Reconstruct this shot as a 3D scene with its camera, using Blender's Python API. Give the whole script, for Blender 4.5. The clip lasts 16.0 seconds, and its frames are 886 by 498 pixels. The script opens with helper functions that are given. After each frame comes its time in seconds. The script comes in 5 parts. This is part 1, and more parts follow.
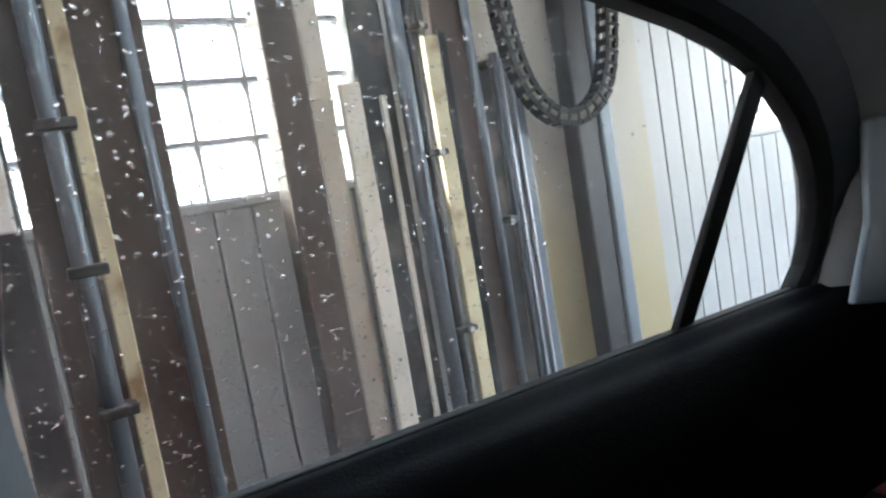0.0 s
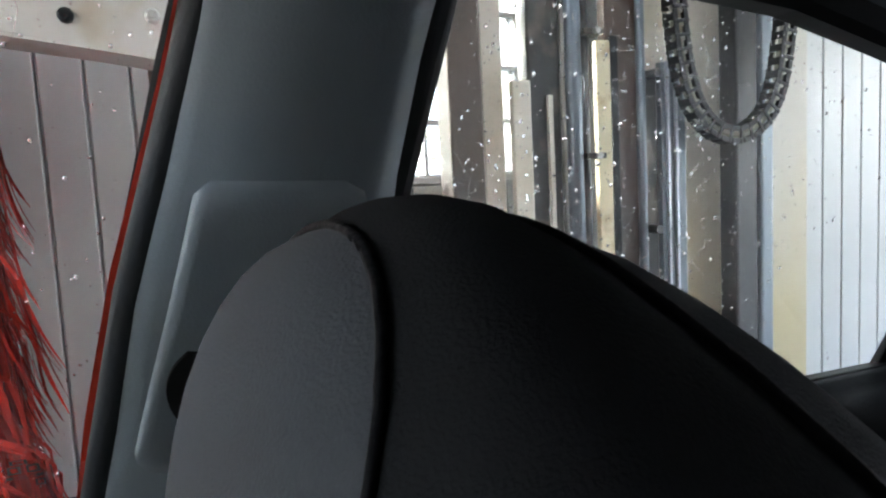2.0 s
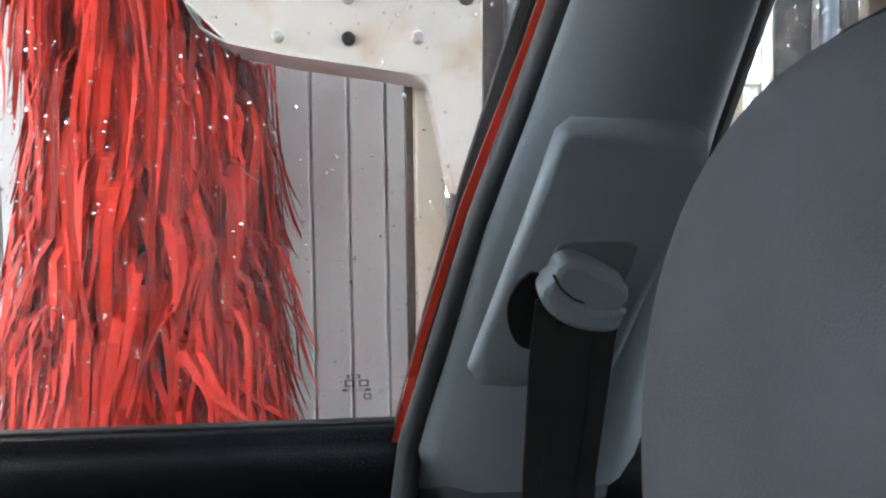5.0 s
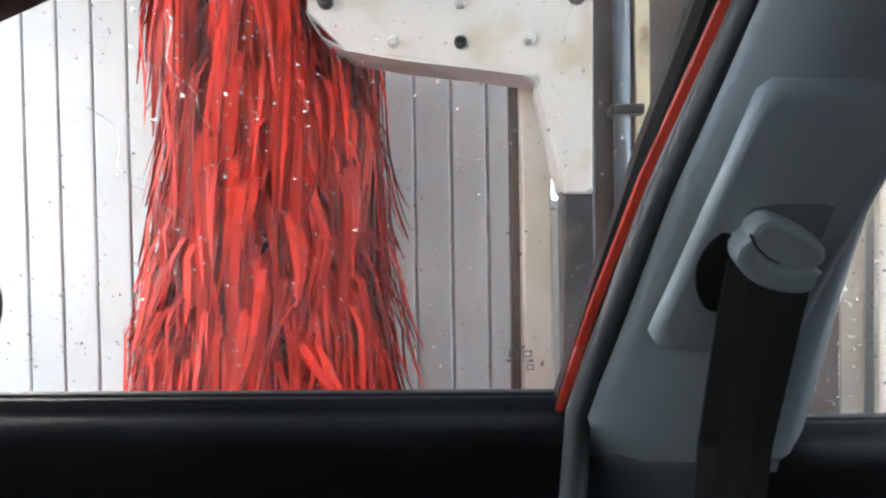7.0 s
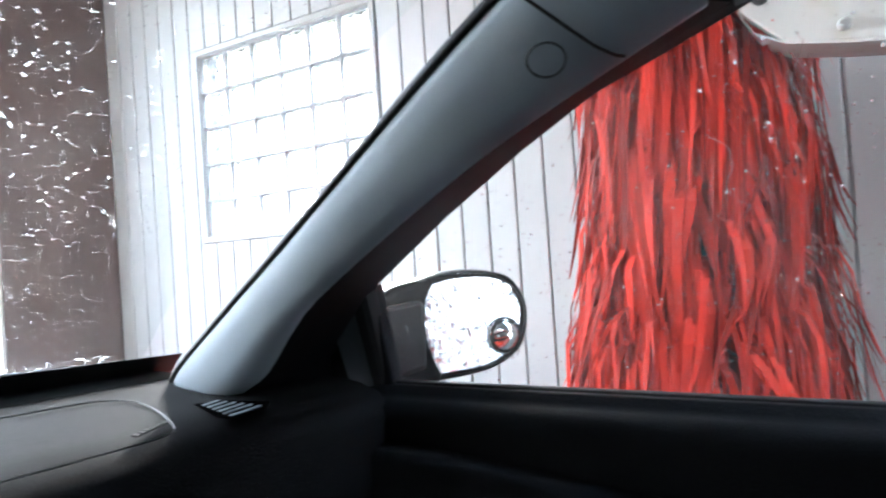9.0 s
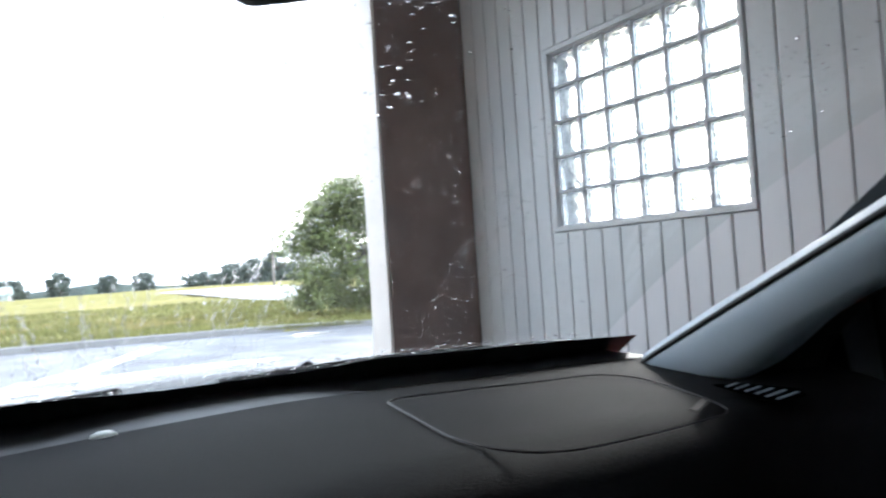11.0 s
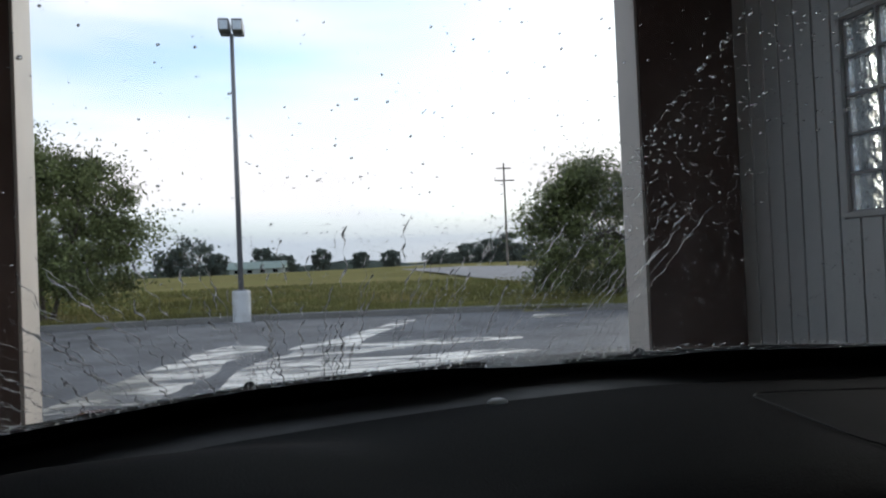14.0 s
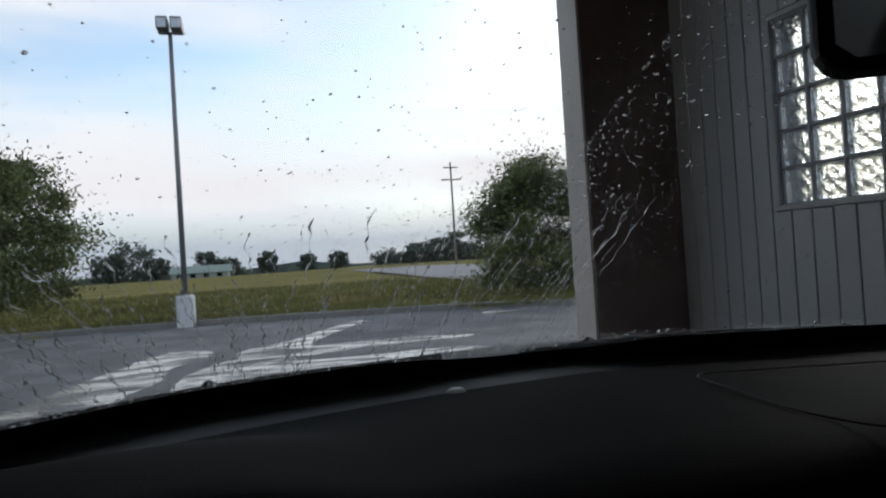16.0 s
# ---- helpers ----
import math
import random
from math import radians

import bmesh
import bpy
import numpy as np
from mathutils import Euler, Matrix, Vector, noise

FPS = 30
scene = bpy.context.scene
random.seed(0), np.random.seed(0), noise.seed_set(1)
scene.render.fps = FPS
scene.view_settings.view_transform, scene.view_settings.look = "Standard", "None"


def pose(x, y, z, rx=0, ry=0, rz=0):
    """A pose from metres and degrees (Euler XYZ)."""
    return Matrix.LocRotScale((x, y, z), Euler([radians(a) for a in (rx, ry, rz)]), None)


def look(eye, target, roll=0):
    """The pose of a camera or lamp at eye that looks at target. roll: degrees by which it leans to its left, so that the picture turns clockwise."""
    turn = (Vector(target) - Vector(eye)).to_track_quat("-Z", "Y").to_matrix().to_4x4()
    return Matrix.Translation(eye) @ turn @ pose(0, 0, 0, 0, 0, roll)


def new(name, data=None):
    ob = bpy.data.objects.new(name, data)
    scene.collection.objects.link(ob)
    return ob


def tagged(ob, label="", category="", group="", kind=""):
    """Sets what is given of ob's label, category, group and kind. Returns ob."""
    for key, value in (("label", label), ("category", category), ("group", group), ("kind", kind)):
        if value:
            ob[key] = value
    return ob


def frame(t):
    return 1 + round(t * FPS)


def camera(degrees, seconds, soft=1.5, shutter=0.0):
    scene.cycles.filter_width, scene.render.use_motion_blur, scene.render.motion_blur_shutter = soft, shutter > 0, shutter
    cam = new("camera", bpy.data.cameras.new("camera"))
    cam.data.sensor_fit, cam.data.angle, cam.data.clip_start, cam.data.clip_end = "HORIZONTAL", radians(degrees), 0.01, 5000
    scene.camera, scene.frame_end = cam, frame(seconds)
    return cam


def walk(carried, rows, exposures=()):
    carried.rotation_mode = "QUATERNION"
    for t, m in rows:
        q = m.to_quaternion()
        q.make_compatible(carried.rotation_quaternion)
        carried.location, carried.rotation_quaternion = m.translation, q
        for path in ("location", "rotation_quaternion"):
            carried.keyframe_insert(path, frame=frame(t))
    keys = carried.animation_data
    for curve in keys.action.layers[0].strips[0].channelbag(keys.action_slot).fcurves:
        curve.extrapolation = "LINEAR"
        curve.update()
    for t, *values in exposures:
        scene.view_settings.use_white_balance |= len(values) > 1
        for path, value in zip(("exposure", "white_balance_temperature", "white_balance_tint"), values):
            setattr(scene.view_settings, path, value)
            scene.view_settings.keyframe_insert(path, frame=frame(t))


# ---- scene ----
cam = camera(66.79, 16.0, soft=2.2, shutter=0.35)
PATH = [
    (0.0, pose(0.119, -0.288, 1.172, 84.20, 9.53, -120.79)),
    (0.5, pose(0.112, -0.220, 1.174, 85.89, 6.39, -118.14)),
    (1.0, pose(0.116, -0.182, 1.194, 85.14, 3.47, -115.79)),
    (1.5, pose(0.101, -0.117, 1.211, 83.97, 2.90, -112.40)),
    (2.0, pose(0.099, -0.097, 1.206, 84.34, 2.92, -111.42)),
    (2.5, pose(0.106, -0.084, 1.202, 84.18, 1.97, -108.22)),
    (3.0, pose(0.102, -0.060, 1.196, 84.57, 1.30, -102.04)),
    (3.5, pose(0.086, -0.035, 1.190, 84.87, 1.07, -99.44)),
    (6.0, pose(0.067, 0.023, 1.127, 88.92, 0.23, -91.18)),
    (6.5, pose(0.059, 0.049, 1.123, 88.83, 0.11, -89.76)),
    (7.0, pose(0.047, 0.079, 1.117, 88.66, 0.88, -87.58)),
    (7.5, pose(0.035, 0.099, 1.115, 88.85, 0.93, -84.75)),
    (8.0, pose(-0.002, 0.181, 1.121, 89.45, 2.82, -79.95)),
    (8.2, pose(-0.012, 0.221, 1.125, 89.14, 3.70, -73.84)),
    (8.5, pose(-0.021, 0.261, 1.128, 89.36, 3.42, -65.24)),
    (8.7, pose(-0.039, 0.274, 1.130, 90.23, 3.71, -62.52)),
    (9.0, pose(-0.063, 0.288, 1.130, 90.68, 3.85, -58.54)),
    (9.3, pose(-0.081, 0.310, 1.133, 90.64, 4.63, -55.13)),
    (9.5, pose(-0.092, 0.319, 1.135, 90.92, 5.11, -52.63)),
    (10.0, pose(-0.124, 0.365, 1.133, 91.31, 5.08, -46.50)),
    (12.5, pose(-0.395, 0.503, 1.152, 91.34, 2.18, -16.71)),
    (13.0, pose(-0.400, 0.485, 1.157, 91.26, 2.27, -14.60)),
    (13.5, pose(-0.428, 0.444, 1.166, 91.04, 2.59, -13.21)),
    (14.0, pose(-0.428, 0.448, 1.164, 91.01, 2.46, -13.36)),
    (14.5, pose(-0.427, 0.455, 1.162, 90.98, 2.60, -13.40)),
    (15.0, pose(-0.424, 0.458, 1.163, 90.91, 2.86, -14.15)),
    (15.5, pose(-0.426, 0.460, 1.161, 90.800, 3.120, -16.750)),
    (16.0, pose(-0.445, 0.430, 1.157, 90.750, 3.590, -17.750)),
]
EXPOSURES = [(0.0, 4.75, 6400, 8), (1.0, 4.6, 6400, 8), (2.0, 4.75, 6400, 8), (3.5, 5.2, 6300, 8), (6.0, 5.4, 6300, 8), (8.0, 5.3, 6200, 8), (9.0, 5.25, 5900, 8), (9.5, 5.1, 5900, 8), (10.2, 4.3, 5900, 8), (12.3, 2.4, 5950, 8), (13.0, 1.5, 6000, 8), (14.0, 0.85, 6000, 8), (16.0, 0.6, 6000, 8)]
walk(cam, PATH, EXPOSURES)

# ---- sky and sun ----
world = bpy.data.worlds.new("sky")
world.use_nodes = True
scene.world = world
wn, wl = world.node_tree.nodes, world.node_tree.links
wn.clear()
sky = wn.new("ShaderNodeTexSky")
sky.sky_type = "NISHITA"
sky.sun_disc = False
sky.sun_elevation = radians(20)
sky.sun_rotation = radians(48)
coords = wn.new("ShaderNodeTexCoord")
squash = wn.new("ShaderNodeMapping")
squash.inputs["Scale"].default_value = (1.0, 1.0, 5.0)
clouds = wn.new("ShaderNodeTexNoise")
clouds.inputs["Scale"].default_value = 1.6
clouds.inputs["Detail"].default_value = 6.0
cover = wn.new("ShaderNodeValToRGB")
cover.color_ramp.elements[0].position, cover.color_ramp.elements[1].position = 0.36, 0.66
blend = wn.new("ShaderNodeMix")
blend.data_type = "RGBA"
back = wn.new("ShaderNodeBackground")
back.inputs["Strength"].default_value = 0.14
out = wn.new("ShaderNodeOutputWorld")
wl.new(coords.outputs["Generated"], squash.inputs["Vector"])
wl.new(squash.outputs["Vector"], clouds.inputs["Vector"])
wl.new(clouds.outputs["Fac"], cover.inputs["Fac"])
wl.new(cover.outputs["Color"], blend.inputs["Factor"])
wl.new(sky.outputs["Color"], blend.inputs[6])
blend.inputs[7].default_value = (5.1, 4.8, 4.75, 1)
# a bank of blue-grey cloud low over the horizon
sep, bank, low = wn.new("ShaderNodeSeparateXYZ"), wn.new("ShaderNodeValToRGB"), wn.new("ShaderNodeMix")
low.data_type = "RGBA"
wob = wn.new("ShaderNodeMath")
wob.operation, wob.inputs[1].default_value = "MULTIPLY_ADD", 0.10
wl.new(coords.outputs["Generated"], sep.inputs["Vector"])
wl.new(clouds.outputs["Fac"], wob.inputs[0])
wl.new(sep.outputs["Z"], wob.inputs[2])
wl.new(wob.outputs["Value"], bank.inputs["Fac"])
bank.color_ramp.elements[0].position, bank.color_ramp.elements[0].color = 0.09, (0.9, 0.9, 0.9, 1)
bank.color_ramp.elements[1].position, bank.color_ramp.elements[1].color = 0.16, (0, 0, 0, 1)
wl.new(bank.outputs["Color"], low.inputs["Factor"])
wl.new(blend.outputs[2], low.inputs[6])
low.inputs[7].default_value = (2.5, 2.65, 3.0, 1)
pink, glow = wn.new("ShaderNodeValToRGB"), wn.new("ShaderNodeMix")
glow.data_type = "RGBA"
pe = pink.color_ramp.elements
pe[0].position, pe[0].color = 0.14, (0, 0, 0, 1)
pe[1].position, pe[1].color = 0.27, (0, 0, 0, 1)
pe.new(0.185).color = (0.6, 0.6, 0.6, 1)
wl.new(wob.outputs["Value"], pink.inputs["Fac"])
wl.new(pink.outputs["Color"], glow.inputs["Factor"])
wl.new(low.outputs[2], glow.inputs[6])
glow.inputs[7].default_value = (5.0, 4.35, 4.2, 1)
wl.new(glow.outputs[2], back.inputs["Color"])
wl.new(back.outputs["Background"], out.inputs["Surface"])
sun = new("sun", bpy.data.lights.new("sun", "SUN"))
sun.data.energy, sun.data.angle, sun.data.color = 0.7, radians(14), (1.0, 0.93, 0.85)
sun.matrix_world = look((37, 33, 18), (0, 0, 0))


# ---- materials ----
def mat(name, color, rough=0.5, metal=0.0, spread=0.12, scale=6.0, fine=60.0, bump=0.1, spec=0.5, per_object=0.0, stain=None, stain_scale=1.5, stretch=(1, 1, 1), tint=1.0):
    """A surface with variation at two scales, fine relief and optional stains."""
    m = bpy.data.materials.new(name)
    m.use_nodes = True
    n, l = m.node_tree.nodes, m.node_tree.links
    b = n["Principled BSDF"]
    tc, mp = n.new("ShaderNodeTexCoord"), n.new("ShaderNodeMapping")
    mp.inputs["Scale"].default_value = stretch
    l.new(tc.outputs["Object"], mp.inputs["Vector"])
    big, small = n.new("ShaderNodeTexNoise"), n.new("ShaderNodeTexNoise")
    big.inputs["Scale"].default_value, big.inputs["Detail"].default_value = scale, 5
    small.inputs["Scale"].default_value, small.inputs["Detail"].default_value = fine, 3
    l.new(mp.outputs["Vector"], big.inputs["Vector"])
    l.new(mp.outputs["Vector"], small.inputs["Vector"])
    ramp = n.new("ShaderNodeMapRange")
    ramp.inputs["To Min"].default_value, ramp.inputs["To Max"].default_value = 1 - spread, 1 + spread
    l.new(big.outputs["Fac"], ramp.inputs["Value"])
    ramp.inputs["From Min"].default_value, ramp.inputs["From Max"].default_value = 0.3, 0.7
    mul = n.new("ShaderNodeVectorMath")
    mul.operation = "SCALE"
    mul.inputs[0].default_value = color
    l.new(ramp.outputs["Result"], mul.inputs["Scale"])
    last = mul.outputs["Vector"]
    if per_object:
        info, pr = n.new("ShaderNodeObjectInfo"), n.new("ShaderNodeMapRange")
        pr.inputs["To Min"].default_value, pr.inputs["To Max"].default_value = 1 - per_object, 1 + per_object
        l.new(info.outputs["Random"], pr.inputs["Value"])
        mo = n.new("ShaderNodeVectorMath")
        mo.operation = "SCALE"
        l.new(last, mo.inputs[0])
        l.new(pr.outputs["Result"], mo.inputs["Scale"])
        last = mo.outputs["Vector"]
    if stain:
        sn, sr, mx = n.new("ShaderNodeTexNoise"), n.new("ShaderNodeValToRGB"), n.new("ShaderNodeMix")
        sn.inputs["Scale"].default_value, sn.inputs["Detail"].default_value = stain_scale, 6
        l.new(mp.outputs["Vector"], sn.inputs["Vector"])
        sr.color_ramp.elements[0].position, sr.color_ramp.elements[1].position = 0.52, 0.72
        l.new(sn.outputs["Fac"], sr.inputs["Fac"])
        mx.data_type = "RGBA"
        l.new(sr.outputs["Color"], mx.inputs["Factor"])
        l.new(last, mx.inputs[6])
        mx.inputs[7].default_value = (*stain, 1)
        last = mx.outputs[2]
    l.new(last, b.inputs["Base Color"])
    rr = n.new("ShaderNodeMapRange")
    rr.inputs["To Min"].default_value, rr.inputs["To Max"].default_value = max(rough - 0.08, 0.02), min(rough + 0.1, 1)
    l.new(big.outputs["Fac"], rr.inputs["Value"])
    l.new(rr.outputs["Result"], b.inputs["Roughness"])
    b.inputs["Metallic"].default_value = metal
    b.inputs["Specular IOR Level"].default_value = spec
    b.inputs["Specular Tint"].default_value = (tint, tint, tint, 1)
    if bump:
        bp = n.new("ShaderNodeBump")
        bp.inputs["Strength"].default_value, bp.inputs["Distance"].default_value = bump, 0.004
        l.new(small.outputs["Fac"], bp.inputs["Height"])
        l.new(bp.outputs["Normal"], b.inputs["Normal"])
    return m


def glass_mat(name, tint, rough=0.0, ior=1.45, wave=0.0, wave_scale=40.0):
    m = bpy.data.materials.new(name)
    m.use_nodes = True
    n, l = m.node_tree.nodes, m.node_tree.links
    b = n["Principled BSDF"]
    b.inputs["Base Color"].default_value = (*tint, 1)
    b.inputs["Roughness"].default_value, b.inputs["IOR"].default_value = rough, ior
    b.inputs["Transmission Weight"].default_value = 1.0
    if wave:
        tc, v, bp = n.new("ShaderNodeTexCoord"), n.new("ShaderNodeTexNoise"), n.new("ShaderNodeBump")
        v.inputs["Scale"].default_value = wave_scale
        l.new(tc.outputs["Object"], v.inputs["Vector"])
        l.new(v.outputs["Fac"], bp.inputs["Height"])
        bp.inputs["Strength"].default_value, bp.inputs["Distance"].default_value = wave, 0.02
        l.new(bp.outputs["Normal"], b.inputs["Normal"])
    return m


def pane_mat(name, tint, film=0.018):
    """Thin car glass: clear, with a faint mirror image that grows at grazing angles."""
    m = bpy.data.materials.new(name)
    m.use_nodes = True
    n, l = m.node_tree.nodes, m.node_tree.links
    n.clear()
    o, mix, tr, gl, fr = n.new("ShaderNodeOutputMaterial"), n.new("ShaderNodeMixShader"), n.new("ShaderNodeBsdfTransparent"), n.new("ShaderNodeBsdfGlossy"), n.new("ShaderNodeLayerWeight")
    tr.inputs["Color"].default_value = (*tint, 1)
    gl.inputs["Roughness"].default_value = 0.02
    fr.inputs["Blend"].default_value = 0.5
    po, ml = n.new("ShaderNodeMath"), n.new("ShaderNodeMath")
    po.operation, po.inputs[1].default_value = "POWER", 5.0
    ml.operation, ml.inputs[1].default_value, ml.inputs[2].default_value = "MULTIPLY_ADD", 0.5, 0.03
    l.new(fr.outputs["Facing"], po.inputs[0])
    l.new(po.outputs["Value"], ml.inputs[0])
    l.new(ml.outputs["Value"], mix.inputs["Fac"])
    l.new(tr.outputs["BSDF"], mix.inputs[1])
    l.new(gl.outputs["BSDF"], mix.inputs[2])
    # a patchy film of water scatters a little of the light
    tc, no, mr, tl, wet = n.new("ShaderNodeTexCoord"), n.new("ShaderNodeTexNoise"), n.new("ShaderNodeMapRange"), n.new("ShaderNodeBsdfTranslucent"), n.new("ShaderNodeMixShader")
    no.inputs["Scale"].default_value, no.inputs["Detail"].default_value = 7.0, 5
    mr.inputs["From Min"].default_value, mr.inputs["From Max"].default_value = 0.35, 0.7
    mr.inputs["To Min"].default_value, mr.inputs["To Max"].default_value = film * 0.4, film * 1.6
    l.new(tc.outputs["Object"], no.inputs["Vector"])
    l.new(no.outputs["Fac"], mr.inputs["Value"])
    l.new(mr.outputs["Result"], wet.inputs["Fac"])
    l.new(mix.outputs["Shader"], wet.inputs[1])
    l.new(tl.outputs["BSDF"], wet.inputs[2])
    l.new(wet.outputs["Shader"], o.inputs["Surface"])
    return m


M_PANEL = mat("white_panel", (0.45, 0.455, 0.448), 0.35, bump=0.05, scale=2.0, fine=30, spread=0.06, per_object=0.03, stain=(0.40, 0.385, 0.335), stain_scale=0.9)
M_GROOVE = mat("panel_groove", (0.42, 0.43, 0.44), 0.6)
M_CONCRETE = mat("wet_concrete", (0.15, 0.15, 0.145), 0.3, scale=1.5, fine=40, bump=0.3, spread=0.2, stain=(0.1, 0.1, 0.1))
M_CEIL = mat("ceiling_grey_steel", (0.20, 0.20, 0.195), 0.5, bump=0.05)
M_BROWN = mat("brown_steel", (0.080, 0.062, 0.050), 0.45, scale=3, fine=25, bump=0.25, spread=0.25, stain=(0.09, 0.06, 0.045))
M_ENDWALL = mat("brown_end_wall", (0.11, 0.065, 0.050), 0.55, scale=3, fine=25, bump=0.25, spread=0.2, stain=(0.15, 0.10, 0.08))
M_JAMB = mat("pale_jamb", (0.55, 0.50, 0.45), 0.5, scale=3, fine=40, bump=0.2, stain=(0.42, 0.36, 0.30))
M_MORTAR = mat("block_mortar", (0.42, 0.43, 0.44), 0.7, bump=0.2)
M_BLOCK = glass_mat("glass_block", (0.48, 0.51, 0.52), 0.14, 1.45, 1.0, 24.0)
M_CREAM = mat("cream_paint", (0.60, 0.56, 0.48), 0.4, scale=4, fine=35, bump=0.12, spread=0.08, stain=(0.48, 0.42, 0.30), stain_scale=3)
M_WHITEMETAL = mat("worn_white_enamel", (0.55, 0.535, 0.50), 0.38, scale=5, fine=45, bump=0.12, spread=0.06, stain=(0.44, 0.36, 0.25), stain_scale=6)
M_STEEL = mat("grey_steel", (0.15, 0.172, 0.195), 0.4, 0.5, scale=5, fine=60, bump=0.15, spread=0.2, stretch=(1, 1, 0.2))
M_DARKSTEEL = mat("dark_wet_steel", (0.05, 0.05, 0.05), 0.35, 0.3, scale=5, fine=60, bump=0.25, spread=0.3, stain=(0.14, 0.12, 0.10), stain_scale=8)
M_ALU = mat("aluminium_rail", (0.52, 0.55, 0.60), 0.3, 0.85, scale=5, fine=80, bump=0.1, spread=0.12, stretch=(1, 1, 0.15))
M_YELLOW = mat("yellowed_strip", (0.62, 0.55, 0.36), 0.45, scale=6, fine=50, bump=0.15, spread=0.1, stain=(0.30, 0.2, 0.1), stain_scale=9)
M_DARKCOL = mat("dark_column_paint", (0.022, 0.022, 0.024), 0.45, scale=3, fine=30, bump=0.2, spread=0.3, stain=(0.06, 0.055, 0.05), stain_scale=5, stretch=(1, 1, 0.2))


def stained_mat():
    """Beige sheet whose lower half is yellowed by running water, with a ragged upper edge."""
    m = mat("tan_panel", (0.50, 0.465, 0.395), 0.45, scale=1.2, fine=30, bump=0.08, spread=0.08)
    n, l = m.node_tree.nodes, m.node_tree.links
    b = n["Principled BSDF"]
    src = b.inputs["Base Color"].links[0].from_socket
    tc, sp, no, mp, ad, mr, mx = n.new("ShaderNodeTexCoord"), n.new("ShaderNodeSeparateXYZ"), n.new("ShaderNodeTexNoise"), n.new("ShaderNodeMapping"), n.new("ShaderNodeMath"), n.new("ShaderNodeMapRange"), n.new("ShaderNodeMix")
    mp.inputs["Scale"].default_value = (6, 6, 1.2)
    no.inputs["Scale"].default_value, no.inputs["Detail"].default_value = 1.0, 6
    ad.operation, ad.inputs[1].default_value = "MULTIPLY_ADD", 1.1
    mr.inputs["From Min"].default_value, mr.inputs["From Max"].default_value = 2.0, 1.1
    mr.inputs["To Max"].default_value = 0.85
    mx.data_type = "RGBA"
    l.new(tc.outputs["Object"], sp.inputs["Vector"])
    l.new(tc.outputs["Object"], mp.inputs["Vector"])
    l.new(mp.outputs["Vector"], no.inputs["Vector"])
    l.new(no.outputs["Fac"], ad.inputs[0])
    l.new(sp.outputs["Z"], ad.inputs[2])
    l.new(ad.outputs["Value"], mr.inputs["Value"])
    l.new(mr.outputs["Result"], mx.inputs["Factor"])
    l.new(src, mx.inputs[6])
    mx.inputs[7].default_value = (0.46, 0.375, 0.19, 1)
    l.new(mx.outputs[2], b.inputs["Base Color"])
    return m


M_TAN = stained_mat()
M_CHAIN = mat("black_plastic_chain", (0.010, 0.010, 0.011), 0.5, bump=0.15, spec=0.25)
M_RUBBER = mat("black_rubber", (0.011, 0.0115, 0.0125), 0.5, bump=0.1, spec=0.2)
M_BOLT = mat("dull_bolt", (0.45, 0.44, 0.42), 0.4, 0.5, bump=0.2)
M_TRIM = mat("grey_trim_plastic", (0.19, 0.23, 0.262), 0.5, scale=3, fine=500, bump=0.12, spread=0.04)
# lighter copy of the trim plastic: the windscreen pillar's light is in its colour
M_TRIM_LIT = mat("lit_trim_plastic", (0.40, 0.475, 0.54), 0.5, scale=3, fine=500, bump=0.14, spread=0.05)
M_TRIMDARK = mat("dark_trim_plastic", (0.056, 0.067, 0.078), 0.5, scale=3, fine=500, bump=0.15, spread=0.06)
M_BLACK = mat("black_door_trim", (0.0048, 0.0053, 0.0064), 0.62, scale=3, fine=400, bump=0.2, spread=0.1, spec=0.12, tint=0.15)
M_SEAL = mat("dark_grey_seal", (0.028, 0.033, 0.038), 0.55, scale=4, fine=200, bump=0.1, spread=0.08, spec=0.3)
M_DASH = mat("dash_plastic", (0.0055, 0.0059, 0.0067), 0.75, scale=3, fine=450, bump=0.25, spread=0.06, spec=0.07, tint=0.1)
M_SIDECLOTH = mat("seat_side_cloth", (0.011, 0.012, 0.0135), 0.9, scale=25, fine=1500, bump=0.25, spread=0.12, spec=0.08, tint=0.4)
M_FABRIC = mat("seat_fabric", (0.040, 0.045, 0.052), 0.9, scale=25, fine=1500, bump=0.25, spread=0.12, spec=0.2)
M_BELT = mat("seat_belt_webbing", (0.012, 0.013, 0.015), 0.7, scale=20, fine=600, bump=0.5, stretch=(1, 6, 1), spec=0.3)
M_HEADLINER = mat("headliner_cloth", (0.34, 0.345, 0.35), 0.95, scale=10, fine=500, bump=0.3, spec=0.1)
M_RED = mat("red_car_paint", (0.36, 0.036, 0.024), 0.25, 0.0, scale=4, fine=200, bump=0.02, spread=0.05)
M_PANE = pane_mat("car_glass", (0.93, 0.96, 0.95))
M_SCREEN = pane_mat("windscreen_glass", (0.93, 0.96, 0.95), 0.012)
M_WATER = glass_mat("water", (1, 1, 1), 0.0, 1.33)
M_MIRROR = mat("mirror_silver", (0.9, 0.92, 0.93), 0.03, 1.0, bump=0.0, spread=0.01)
M_WETMIRROR = mat("wet_mirror_silver", (0.62, 0.65, 0.68), 0.10, 1.0, bump=0.35, scale=14, fine=70, spread=0.35)
M_ASPHALT = mat("asphalt", (0.115, 0.117, 0.123), 0.75, scale=1.2, fine=45, bump=0.6, spread=0.38, stain=(0.07, 0.071, 0.076), stain_scale=0.5, spec=0.3)
